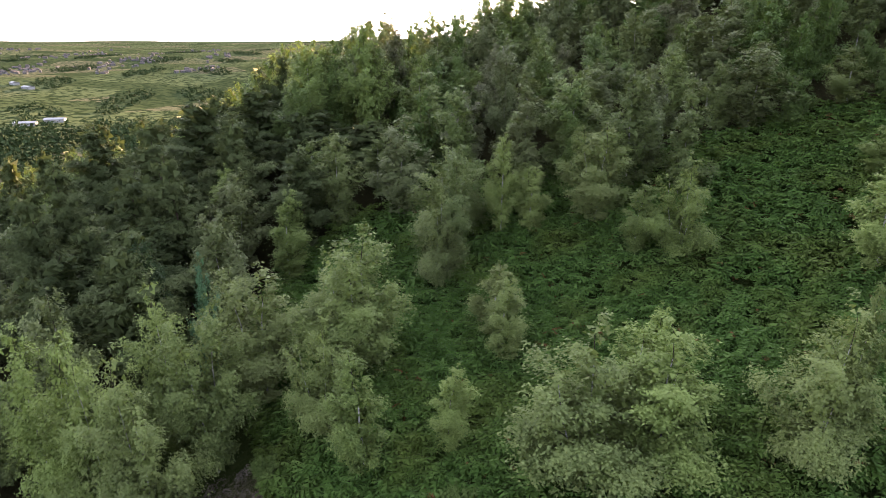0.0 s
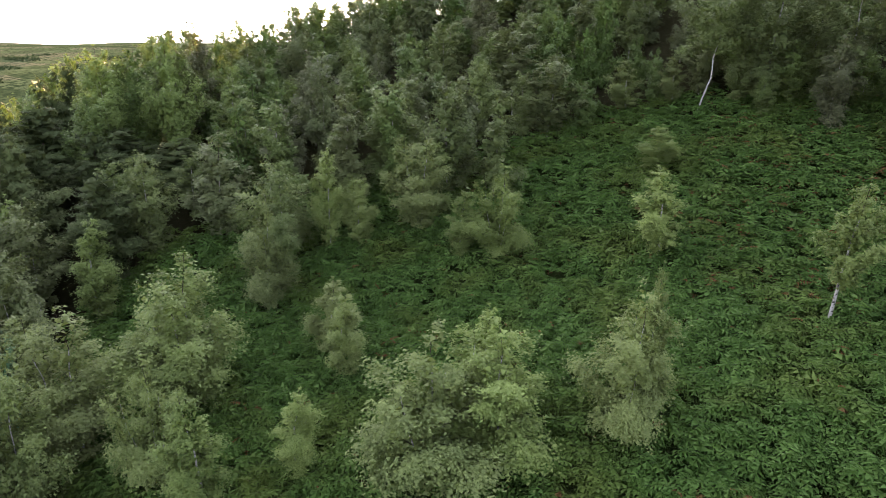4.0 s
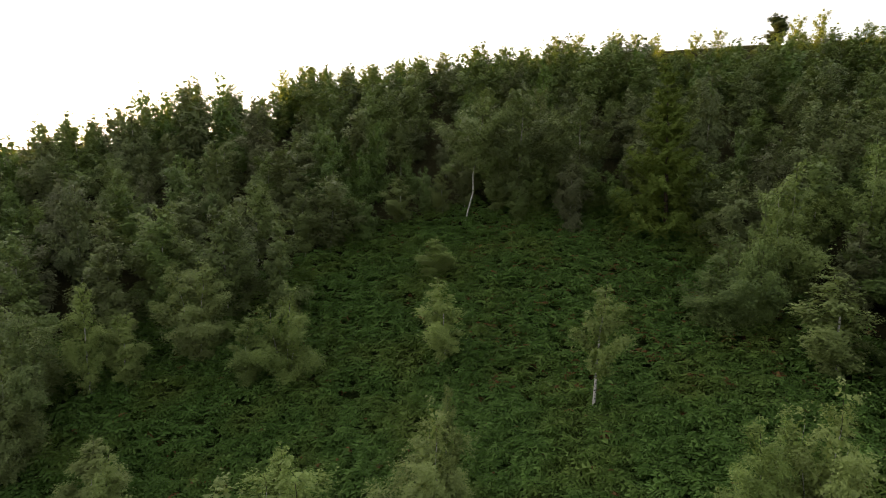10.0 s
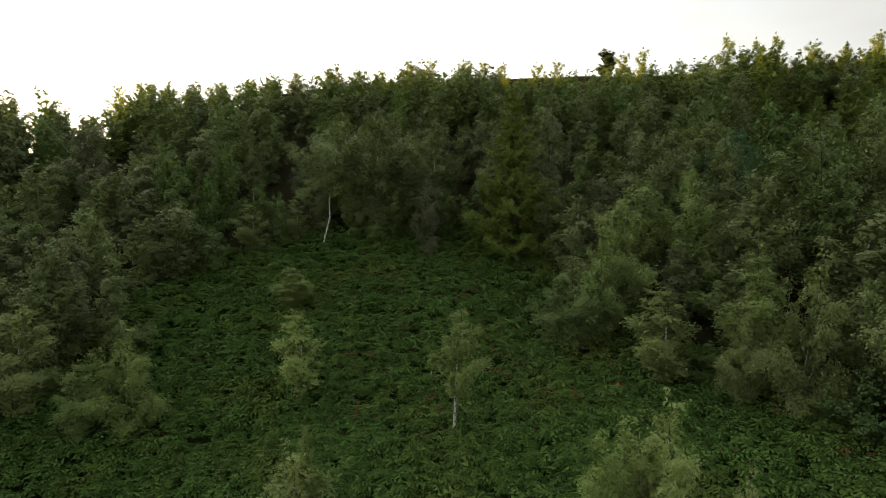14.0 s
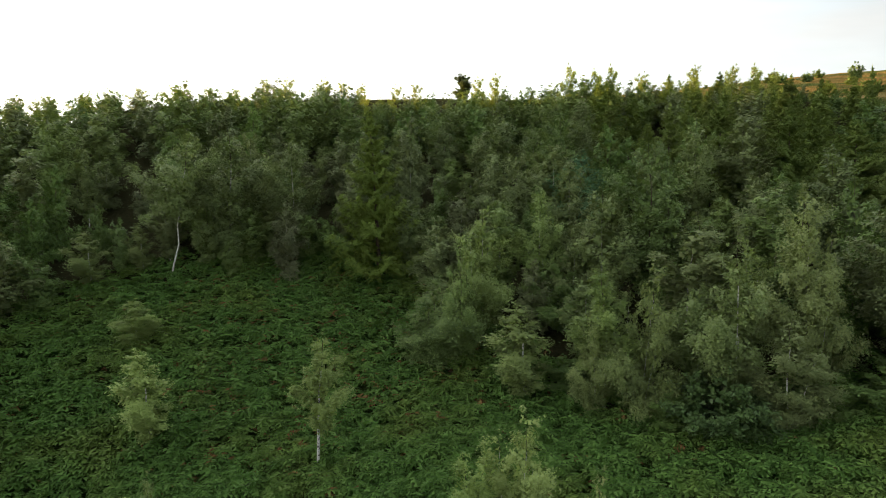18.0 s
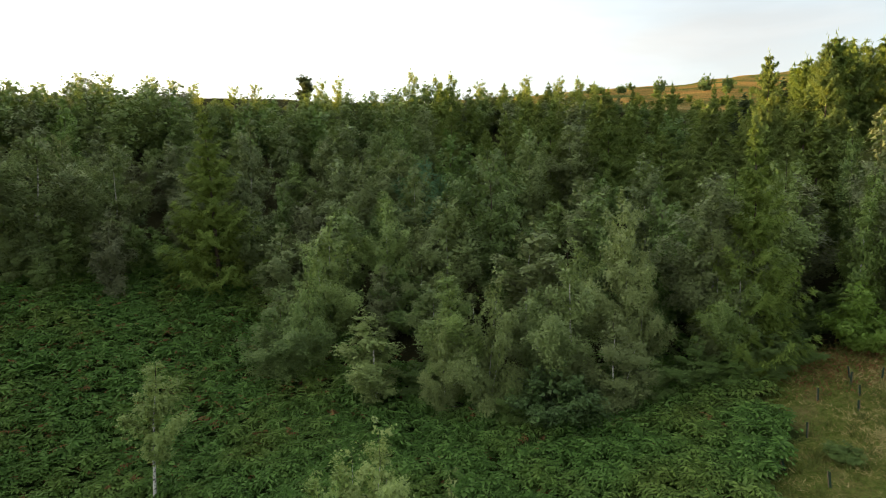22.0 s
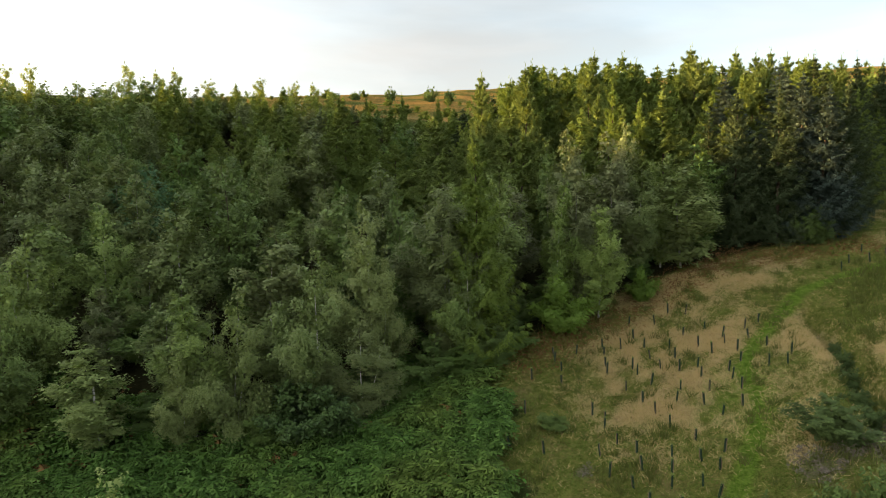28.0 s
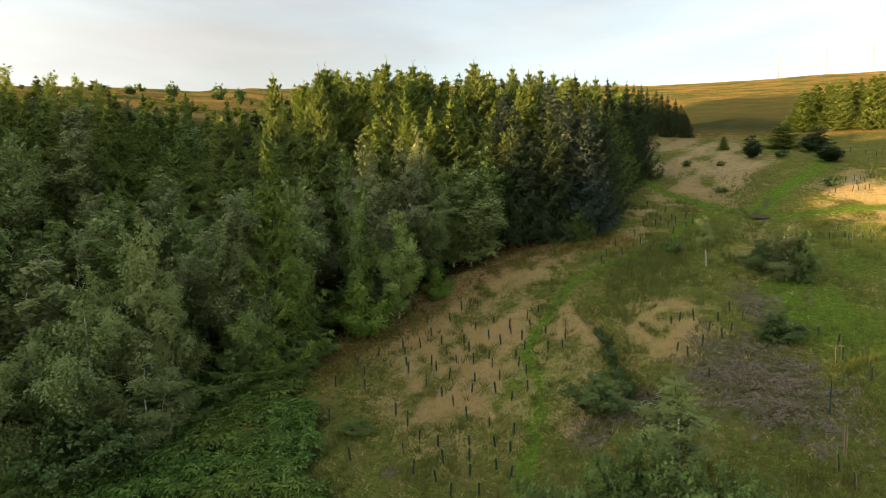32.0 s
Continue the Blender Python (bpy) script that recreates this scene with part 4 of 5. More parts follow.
for x, y, h, w in ((22.5, 39.3, 3.6, 4.2), (25.2, 38.6, 3.2, 4), (28.2, 37.8, 4.2, 4.4), (30.6, 37, 2.8, 3.6), (33.4, 36.6, 3.4, 4), (36.2, 36.4, 2.6, 3.4), (15.6, 40.6, 3, 3.6), (9.6, 46, 3.2, 3.8), (47.2, 37.6, 3.2, 4), (53.5, 37, 3.4, 4.2), (60.5, 35.4, 3, 3.8)):
    plant("broad_green", x, y, h, w)
plant("pine_skyline", 3.9, 128.4, 9.8, 5.2)
plant("sky_birch", -78.2, 92.4, 9.4, 5.8)
plant("sky_birch", -76.9, 96.0, 8.8, 5.9)
plant("sky_birch", -67.7, 95.4, 7.8, 5.7)
plant("sky_birch", -64.1, 97.9, 7.8, 5.7)
plant("sky_birch", -61.2, 105.5, 6.2, 5.9)
plant("sky_birch", -54.6, 111.3, 5.9, 6.0)
plant("sky_birch", -47.5, 111.3, 6.4, 5.9)
plant("sky_birch", -39.2, 115.5, 6.9, 5.9)
plant("sky_birch", -33.7, 116.1, 9.6, 5.9)
plant("sky_birch", -29.0, 117.4, 9.7, 5.9)
plant("sky_birch", -22.2, 115.8, 10.8, 5.7)
plant("sky_birch", -18.9, 118.4, 10.2, 5.8)
plant("sky_birch", -15.5, 120.9, 9.3, 5.9)
plant("sky_birch", -8.9, 118.6, 9.9, 5.8)
plant("sky_birch", -5.3, 123.8, 9.5, 6.0)
plant("sky_birch", 6.9, 122.7, 10.2, 6.0)
plant("sky_birch", 9.7, 115.5, 11.8, 5.6)
plant("sky_birch", 16.3, 119.4, 8.3, 5.8)
plant("sky_birch", 22.8, 113.3, 12.7, 5.6)
plant("sky_birch", 27.0, 113.4, 11.3, 5.6)
plant("sky_birch", 29.9, 111.7, 12.1, 5.6)
plant("sky_birch", 36.5, 116.0, 9.4, 5.9)
plant("sky_birch", 39.8, 110.7, 8.6, 5.7)
plant("sky_birch", 45.8, 113.8, 9.3, 5.9)
plant("sky_birch", 47.7, 104.3, 11.1, 5.5)
plant("sky_birch", 51.3, 103.6, 10.8, 5.6)
plant("sky_birch", 55.0, 104.0, 9.3, 5.7)
plant("sky_birch", 36.1, 114.1, 8.5, 3.8)
plant("sky_birch", 43.1, 107.4, 9.9, 3.6)
plant("sky_birch", 48.7, 107.2, 9.2, 3.7)
plant("sky_birch", 52.8, 106.4, 8.6, 3.7)
plant("wood_larch", 56.9, 104.3, 7.8, 3.7)
plant("wood_larch", 60.9, 100.8, 8.2, 3.7)
plant("wood_larch", 64.4, 93.8, 10.8, 3.6)
plant("wood_larch", 73.1, 94.9, 10.1, 3.8)
plant("moor_bush_low", 134.5, 205.7, 6.2, 6.0)
plant("moor_bush_low", 115.6, 216.9, 3.0, 6.0)
plant("moor_bush_low", 123.2, 212.7, 3.8, 6.0)
plant("moor_bush_low", 147.6, 196.6, 6.7, 6.0)
plant("moor_bush_low", 153.4, 192.1, 5.2, 6.0)
plant("wood_larch", 178.5, 10.2, 10.0, 9.6)
plant("wood_larch", 187.6, 8.2, 10.6, 10.1)
plant("wood_larch", 196.6, 6.0, 10.1, 10.6)
plant("wood_larch", 178.7, 3.2, 11.3, 9.6)
plant("wood_larch", 187.7, 1.0, 11.1, 10.1)
plant("wood_larch", 196.7, -1.4, 11.2, 10.6)
plant("wood_larch", 178.7, -3.4, 12.7, 9.6)
plant("wood_larch", 187.6, -5.6, 12.3, 10.1)
plant("wood_larch", 196.5, 9.1, 7.0, 10.6)
plant("wood_larch", 187.7, -0.9, 8.6, 10.1)
plant("wood_larch", 196.6, -5.2, 8.6, 10.6)
plant("wood_spruce", 158.6, 48.3, 12.7, 4.6)
plant("wood_spruce", 166.8, 48.9, 11.9, 4.8)
plant("wood_spruce", 175.0, 49.4, 11.3, 5.1)
plant("wood_spruce", 160.0, 43.5, 12.0, 4.6)
plant("wood_spruce", 168.2, 44.0, 10.7, 4.8)
plant("wood_spruce", 176.3, 44.3, 9.6, 5.1)
plant("wood_spruce", 161.2, 38.8, 10.0, 4.6)
plant("wood_spruce", 169.4, 39.1, 8.7, 4.8)
plant("wood_spruce", 177.6, 39.1, 6.8, 5.1)
plant("wood_spruce", 162.1, 34.6, 6.0, 4.6)
plant("wood_spruce", 175.7, 46.8, 8.4, 5.1)


for x, y, h in ((-25.5, 66.2, 6.5), (-21.5, 68.2, 7), (-30, 66.8, 7), (-19.6, 70.4, 6.5), (-26.8, 68.6, 8), (-15.3, 69.2, 6), (-22.6, 64.9, 4.5)):
    plant("wood_birch", x, y, h, h * .68)

FAR_WOOD = []

# the skyline of the wood, as angles above the drone's level
SKY_AZ = [-92, -80, -77, -72.5, -67, -58, -49, -43.4, -40.3, -36, -30, -24, -17, -14, -11, -6.5, -3, 1.3, 6.4, 10, 16, 25, 35, 39, 43, 46, 51, 58, 63, 69, 73, 80, 87, 92, 100]
SKY_EL = [3, 5, 6.4, 8.6, 9.6, 10.3, 10.4, 9.4, 7.1, 6.6, 7.4, 8.6, 8.5, 9.2, 9.7, 8.0, 8.8, 8.0, 8.0, 8.8, 8.9, 7.8, 6.3, 6.0, 2.9, 5.3, 3.6, .9, -.4, -.8, -2.4, -3.6, -5.4, -6, -7]


def fill_woods():
    """Closes the wood between the trees named above."""
    rng = np.random.default_rng(21)
    spots = np.array([(x, y, w) for x, y, w in TAKEN])
    put = []
    for _ in range(9000):
        az, r = rng.uniform(-76, 112), math.sqrt(rng.uniform(45 ** 2, 150 ** 2))
        edge, back = float(wood_edge(az)), float(np.interp(az, GRID, BROW)) + 6 + 55 * float(ramp(az, 72, 85))
        back = min(back, 121 + 40 * float(ramp(abs(az - 5), 20, 30)))
        if r < edge + 1.5 or r > back:
            continue
        x, y = -r * math.sin(radians(az)), r * math.cos(radians(az))
        gap = (4.2 if r < 80 else 4.6 if r < back - 16 else 3.6) if az > -36 else 4.4
        if any((x - a) ** 2 + (y - b) ** 2 < gap * gap for a, b in put) or (np.hypot(spots[:, 0] - x, spots[:, 1] - y) < np.maximum(1.6, spots[:, 2] * .75)).any():
            continue
        put.append((x, y))
        z, limit = float(land(x, y)), 15 + r * math.tan(radians(float(np.interp(az, SKY_AZ, SKY_EL))))
        dice = rng.uniform()
        if az > 70:
            key, h = ("wood_pine" if dice < .6 else "wood_birch"), rng.uniform(9, 14)
        elif az > -12:
            key, h = ("wood_birch" if dice < .3 else "wood_pointed" if dice < .6 else "wood_grey" if dice < .8 else "wood_green"), rng.uniform(5.5, 13)
        elif az > -36:
            key, h = ("wood_larch" if r > 68 and dice < .45 else "wood_birch" if dice < .55 else "wood_pointed" if dice < .68 else "wood_grey" if dice < .82 else "wood_green"), rng.uniform(5.5, 13)
        else:
            key, h = ("wood_spruce" if r > 78 and dice < .15 else "wood_larch" if r > 68 else "wood_birch" if dice < .6 else "wood_grey"), rng.uniform(10, 16)
        room = limit - z + rng.normal(1.3, .5 if az < -40 else .75) - 1.1 * (key == "wood_pine")
        if r > back - 22:
            h = room
        h = min(h, room)
        if r > 98 and -45 < az < 22:
            h -= .5
        if h < 2.2:
            continue
        h = min(h, 19)
        if r > back - 16 and az > -36:
            FAR_WOOD.append(("wood_green", x + rng.uniform(-2, 2), y + rng.uniform(-2, 2), h * .6, min(h * .6, 5)))
        spot = (key, x, y, h, min(max(.44 * h + 1.4, 2.8), 6.6) * rng.uniform(.8, 1.2) if key not in ("wood_spruce", "wood_larch") else .62 * h * rng.uniform(.85, 1.2))
        if r > (112 if az < -40 else 98):
            FAR_WOOD.append(spot)
        else:
            plant(*spot)


fill_woods()


def set_plants():
    rng = np.random.default_rng(5)
    for key, (ob, h0, w0, spots) in KINDS.items():
        for n, (x, y, h, w) in enumerate(spots[::-1]):
            z = float(ground_height(np.array([x]), np.array([y]))[0])
            s = w / w0
            m = Matrix.Translation((x, y, z)) @ Euler((rng.normal(0, .02), rng.normal(0, .02), rng.uniform(0, 6.28))).to_matrix().to_4x4() @ Matrix.Diagonal((s * rng.uniform(.93, 1.07), s * rng.uniform(.93, 1.07), h / h0, 1))
            if n < len(spots) - 1:
                copy_thing(ob, m)
            else:
                ob.matrix_basis = m


set_plants()


def far_wood():
    """The back rows of the wood, past counting, as one canopy."""
    rng, mats, vs, fs, ms, k = np.random.default_rng(9), [], [], [], [], 0
    for key in sorted({s[0] for s in FAR_WOOD}):
        ob, h0, w0, _ = KINDS[key]
        me = [c for c in ob.children if c.name.startswith("crown")][0].data
        v = np.empty(len(me.vertices) * 3, np.float32)
        me.vertices.foreach_get("co", v)
        stride = max(1, len(v) // 9 // 2600)
        tri = v.reshape(-1, 3, 3)[::stride]
        mid = tri.mean(1, keepdims=True)
        tri = mid + (tri - mid) * stride ** .40
        mats.append(me.materials[0])
        for _, x, y, h, w in [s for s in FAR_WOOD if s[0] == key]:
            a = rng.uniform(0, 6.28)
            c, s = math.cos(a) * w / w0, math.sin(a) * w / w0
            q = np.stack([tri[..., 0] * c - tri[..., 1] * s + x, tri[..., 0] * s + tri[..., 1] * c + y, tri[..., 2] * h / h0 + float(land(x, y))], -1).reshape(-1, 3)
            vs.append(q)
            ms.append(np.full(len(q) // 3, len(mats) - 1, np.int32))
            k += len(q)
    v = np.concatenate(vs)
    ob = new("wood_canopy", mesh_of("wood_canopy", v, np.arange(len(v)).reshape(-1, 3), mats[0]))
    for m in mats[1:]:
        ob.data.materials.append(m)
    ob.data.polygons.foreach_set("material_index", np.concatenate(ms))
    tagged(ob, "crowns of the wood climbing to the skyline", "woods", kind="stuff")


far_wood()


# ---- low growth: bracken, bramble, grass, heather ----
def stuff(name, v, f, mat, label, category):
    ob = new(name, mesh_of(name, v, f, mat))
    return tagged(ob, label, category, kind="stuff")


def scatter(n, az0, az1, r0, r1, keep):
    az, r = np.radians(RNG.uniform(az0, az1, n)), np.sqrt(RNG.uniform(r0 ** 2, r1 ** 2, n))
    x, y = -r * np.sin(az), r * np.cos(az)
    ok = RNG.uniform(size=n) < keep(x, y)
    x, y = x[ok], y[ok]
    return np.column_stack([x, y, ground_height(x, y)])


def mounds(x, y):
    """Uneven swells of growth, a stride or two across, from -1 to 1."""
    rng, total = np.random.default_rng(31), 0
    for wave in (1.3, 1.7, 2.1, 2.7, 3.4, 5.0):
        a = rng.uniform(0, 6.28)
        b = a + rng.uniform(1.2, 1.9)
        k = 6.28 / wave
        total = total + np.sin(k * (x * math.cos(a) + y * math.sin(a)) + rng.uniform(0, 6)) * np.sin(k * (x * math.cos(b) + y * math.sin(b)) + rng.uniform(0, 6))
    return np.clip(total / 1.9, -1, 1)


def fronds(plants, size, each=4, pairs=4):
    """Bracken: rosettes of arching fronds, each a bent spine with broad tapering side leaves."""
    swell = mounds(plants[:, 0], plants[:, 1])
    base = np.repeat(plants, each, 0)
    n = len(base)
    vigour = np.repeat(RNG.uniform(.75, 1.25, len(plants)) * (1 + .22 * swell), each)[:, None]
    az = np.repeat(RNG.uniform(0, 6.28, len(plants)), each) + np.tile(np.arange(each) * 6.28 / each, len(plants)) + RNG.normal(0, .5, n)
    out = np.column_stack([np.cos(az), np.sin(az), np.zeros(n)])
    side = np.column_stack([-np.sin(az), np.cos(az), RNG.normal(0, .25, n)])
    up = np.array([[0, 0, 1.0]])
    ln = size * vigour * RNG.uniform(.7, 1.25, (n, 1))
    rise, bend = RNG.uniform(.15, .75, (n, 1)), RNG.uniform(.35, .75, (n, 1))
    foot = base + up * (np.repeat(.45 + .38 * swell, each)[:, None] + RNG.uniform(-.15, .3, (n, 1)))
    def spine(q):
        return foot + out * ln * q + up * ln * (rise * q - bend * q * q)
    spots = [spine(q) for q in np.linspace(.06, 1, pairs + 1)]
    rows = list(spots)
    faces = []
    for k in range(pairs):
        wide = .48 * (1 - k / pairs) ** .8 + .05
        for sgn in (1, -1):
            rows.append(spots[k] * .25 + spots[k + 1] * .75 + (side * sgn * wide + out * .05 - up * .10) * ln)
            faces.append((k, k + 1, len(rows) - 1))
    v = np.stack(rows, 1)
    m = v.shape[1]
    f = (np.arange(n) * m)[:, None, None] + np.array(faces)[None]
    return v.reshape(-1, 3), f.reshape(-1, 3)


def open_slope(x, y):
    r, az = np.hypot(x, y), np.degrees(np.arctan2(-x, y))
    return (1 - in_meadow(x, y)) * np.clip((wood_edge(az) + 5 - r) / 4, 0, 1) * (az < 85)


def lush(x, y):
    return open_slope(x, y) * (1 - .8 * patch(x, y, -31, 1, 6, 5)) * np.clip(.62 + .75 * mounds(x, y), .08, 1)


spots = np.concatenate([scatter(46000, -44, 84, 21, 46, lush), scatter(2200, -180, 180, 2, 21, lambda x, y: .8 - .7 * in_meadow(x, y))])
far_spots = scatter(50000, -44, 84, 46, 76, lush)
stuff("bracken", *joined([fronds(spots, .58, 4, 3), fronds(far_spots, .72, 4, 3)]), BRACKEN, "green bracken fronds covering the slope", "bracken")
spots = np.concatenate([scatter(1100, -40, 70, 24, 72, open_slope), scatter(600, -4, 24, 42, 68, open_slope)])
stuff("brown_bracken", *fronds(spots, .45), DEAD_BRACKEN, "browned bracken fronds among the green", "bracken")


def bramble_zone(x, y):
    return (1 - in_meadow(x, y)) * np.maximum(patch(x, y, 24, 31, 13, 7, 60), .6 * patch(x, y, 4, 38, 14, 5, 0))


spots = scatter(42000, -46, 20, 22, 60, bramble_zone)
spots[:, 2] += RNG.uniform(.2, .6, len(spots)) + .3 * mounds(spots[:, 0], spots[:, 1])
stuff("brambles", *strewn(spots, .21, .6, .1, .95), NETTLE, "bright green brambles and nettles below the wood", "brambles")


def tufts(base, count, tall, wide, splay):
    """Grass: several thin blades rising from each spot."""
    n = len(base) * count
    c = np.repeat(base, count, 0) + np.column_stack([RNG.normal(0, wide, n), RNG.normal(0, wide, n), np.zeros(n)])
    way = unit(np.column_stack([RNG.normal(0, splay, n), RNG.normal(0, splay, n), np.ones(n)]))
    across = unit(np.cross(way, RNG.normal(size=(n, 3))))
    s = tall * RNG.uniform(.5, 1.3, n)
    return blades(c + way * s[:, None] * .35, way, across, s, s * .085)


def dry_zone(x, y):
    c = covers(x, y)
    return c["meadow"] * (1 - c["mown"]) * (1 - c["bare"]) * (1 - c["wood"]) * (.03 + c["dry"]) * (1 - c["heath"])


def green_zone(x, y):
    c = covers(x, y)
    return c["meadow"] * (1 - c["bare"]) * (1 - c["wood"]) * (1 - .8 * c["dry"]) * (1 - .6 * c["mown"]) * (1 - c["heath"])


def heath_zone(x, y):
    c = covers(x, y)
    return c["heath"] * (1 - c["mown"]) * 1.3


def tussock_zone(x, y):
    return dry_zone(x, y) * .05 + green_zone(x, y) * np.clip(np.sin(x * .7) * np.sin(y * .9 + x * .3) + .2, .05, 1)


stuff("tussocks", *tufts(scatter(7000, -100, -38, 24, 95, tussock_zone), 22, .7, .14, .55), RUSH, "dull green grass tussocks on the meadow", "grass")
stuff("dry_grass", *tufts(np.concatenate([scatter(120000, -92, -38, 24, 66, dry_zone), scatter(40000, -100, -50, 66, 110, dry_zone)]), 6, .34, .2, 1.3), STRAW, "straw-coloured dry grass on the meadow", "grass")
stuff("green_grass", *tufts(scatter(70000, -100, -38, 22, 90, green_zone), 6, .28, .2, 1.0), GRASS, "rough green grass on the meadow", "grass")
spots = np.concatenate([scatter(7000, -100, -40, 26, 72, heath_zone), scatter(900, 70, 105, 24, 38, heath_zone)])
mound = RNG.uniform(.25, .55, len(spots))
ball = unit(RNG.normal(size=(len(spots) * 46, 3))) * RNG.uniform(.55, 1, (len(spots) * 46, 1))
ball[:, 2] = np.abs(ball[:, 2]) * .9
spots = np.repeat(spots, 46, 0) + ball * np.repeat(mound, 46)[:, None]
stuff("heather", *strewn(spots, .15, .5, 0, .5), HEATHER, "purple-brown heather in bloom on the heath", "heather")


WOOD_FOOT = [(36, 35), (43, 34.6), (50, 33.8), (57, 32.6), (63, 31.6), (67, 27), (71, 23)]


def litter_zone(x, y):
    return in_meadow(x, y) * np.clip(1.15 - along(x, y, WOOD_FOOT) / 3.2, 0, 1)


spots = scatter(60000, -76, -42, 44, 78, litter_zone)
spots[:, 2] += RNG.uniform(.02, .22, len(spots))
stuff("bracken_litter", *strewn(spots, .26, .9, .0, .4), DEAD_BRACKEN, "red-brown dead bracken along the foot of the wood", "bracken")


def rush_zone(x, y):
    return in_meadow(x, y) * np.maximum.reduce([patch(x, y, 66, 17, 12, 4, -10), patch(x, y, 58, 16, 7, 3.5, 0), .7 * patch(x, y, 80, 13, 8, 4), .7 * patch(x, y, 105, 14, 14, 5), .6 * patch(x, y, 32, 10, 7, 4), .5 * patch(x, y, 48, -3, 12, 4)])


stuff("rushes", *tufts(np.concatenate([scatter(14000, -92, -55, 36, 80, rush_zone), scatter(6000, -100, -50, 80, 125, rush_zone)]), 7, .7, .2, .45), RUSH, "dull green rushes in the wet ground", "rushes")


# ---- the meadow's young trees in tubes ----
def sapling_tube():
    root = new("tree_shelter")
    bm = bmesh.new()
    bmesh.ops.create_cone(bm, segments=10, radius1=.060, radius2=.056, depth=.88, cap_ends=False, matrix=Matrix.Translation((0, 0, .44)))
    bmesh.ops.create_cone(bm, segments=10, radius1=.053, radius2=.049, depth=.86, cap_ends=False, matrix=Matrix.Translation((0, 0, .45)))
    me = bpy.data.meshes.new("tube")
    bm.to_mesh(me)
    bm.free()
    me.materials.append(TUBE)
    tube = new("tube", me)
    tube.parent = root
    bm = bmesh.new()
    bmesh.ops.create_cube(bm, size=1, matrix=Matrix.Translation((.085, 0, .40)) @ Matrix.Diagonal((.032, .032, 1.0, 1)))
    me = bpy.data.meshes.new("stake")
    bm.to_mesh(me)
    bm.free()
    me.materials.append(STAKE)
    new("stake", me).parent = root
    for z in (.28, .68):
        part("tie", *pipe([(.07 * math.cos(a) + .02, .07 * math.sin(a), z) for a in np.linspace(0, 6.28, 9)], [.007] * 9, 3), TWIG, tube)
    part("sapling_leaves", *strewn(np.array([[0, 0, .9]]) + RNG.normal(0, 1, (26, 3)) * [.05, .05, .07], .09, .3, 0, .5), BIRCH_LEAF, root)
    return tagged(root, "dark green plastic tree tube with a wooden stake", "tree shelter", "tree shelters in the meadow")


TUBE_ROWS = []
TUBE_ROWS.append([(46.1, 32.4), (47.4, 30.7), (49.6, 30.8), (49.9, 29.3), (46.5, 27.5), (48.1, 26.5), (51, 23.5), (49.6, 23.9), (48.2, 22.9), (47.3, 21.1), (47.4, 24.6), (46.5, 23.9)])
TUBE_ROWS.append([(45.3, 25.4), (44.6, 23.9), (44.3, 30.7), (43.5, 29.1), (44.1, 27.2), (42.2, 30.4), (40.5, 30.8), (39.1, 32.5), (42.1, 27.6), (43, 26), (41.2, 26.1), (41.5, 24.7)])
TUBE_ROWS.append([(42.4, 23.8), (45.7, 22.5), (44.3, 21.6), (42.7, 21.6), (41.8, 20.9), (44.4, 19.6), (45.2, 18.7), (40.2, 27.9), (39.7, 27.1), (36.9, 32.9), (38.4, 28.9), (41.3, 22.9)])
TUBE_ROWS.append([(40.9, 19.8), (35.1, 30.6), (39.1, 25.5), (37.6, 26.6), (39.3, 23.3), (39.9, 21.5), (38.2, 20.9), (38.9, 18.7), (38, 22.8), (36.9, 24.7), (37.3, 19.2), (36, 23.1)])
TUBE_ROWS.append([(34.8, 21.3), (33.4, 26.3), (32.6, 24.7), (34, 19.1), (33.3, 17), (31.5, 22.9), (29.7, 22.8), (31.3, 21.3), (31.8, 19.3), (32, 17.6), (31.5, 16.3), (30.3, 18.4)])
TUBE_ROWS.append([(29.8, 19.9), (28.2, 21), (27.5, 25.3), (29.8, 16.3), (28.1, 19.3), (29, 17.6), (29.1, 15.1), (27.6, 16.2), (27.1, 17.7), (46.7, 19.1), (50.5, 11.7), (51.1, 11.2)])
TUBE_ROWS.append([(51.6, 10.2), (49.7, 8.8), (51.9, 8.5), (54.2, 8), (52.5, 6.8), (50, 7.3), (46.3, 10.3), (45.7, 9.4), (47.5, 8.8), (42.7, 7.5), (49.1, 7.7), (51.5, 1.7)])
TUBE_ROWS.append([(50.7, 0.5), (48, 0.2), (45.3, -1.3), (34.2, 0.2), (32.8, -0.5), (88.1, 23.8), (86.5, 21), (78, 21.5), (79.3, 20.4), (73.5, 21.3), (81.6, 20.4), (79.9, 19)])
TUBE_ROWS.append([(82.7, 19.2), (81.1, 18.4), (83.3, 17.7), (76.8, 17.7), (79.4, 16.7), (81.2, 16.4), (71.2, 20), (68.8, 18.2), (69.8, 17.3), (69.3, 20.2), (66.5, 20.6), (71.8, 16.4)])
TUBE_ROWS.append([(72.5, 16.8), (65.5, 22), (63.2, 21.8), (69.2, 22.2), (81.9, 1.9), (86.3, 1.2), (83, 0.4), (81.4, 0.1), (82.5, -0.2), (86.5, -0.5), (82.7, -1.3), (84.7, -2)])
TUBE_ROWS.append([(80.9, -2), (81.6, -2.4), (143.6, 0.3), (141.6, -2.1), (138.1, -3.7), (140.1, -4.5), (103.7, 2.5), (104.7, 1.9), (112, 0.7), (112.2, -0.4), (110.2, -0.7), (112.7, -1.2)])
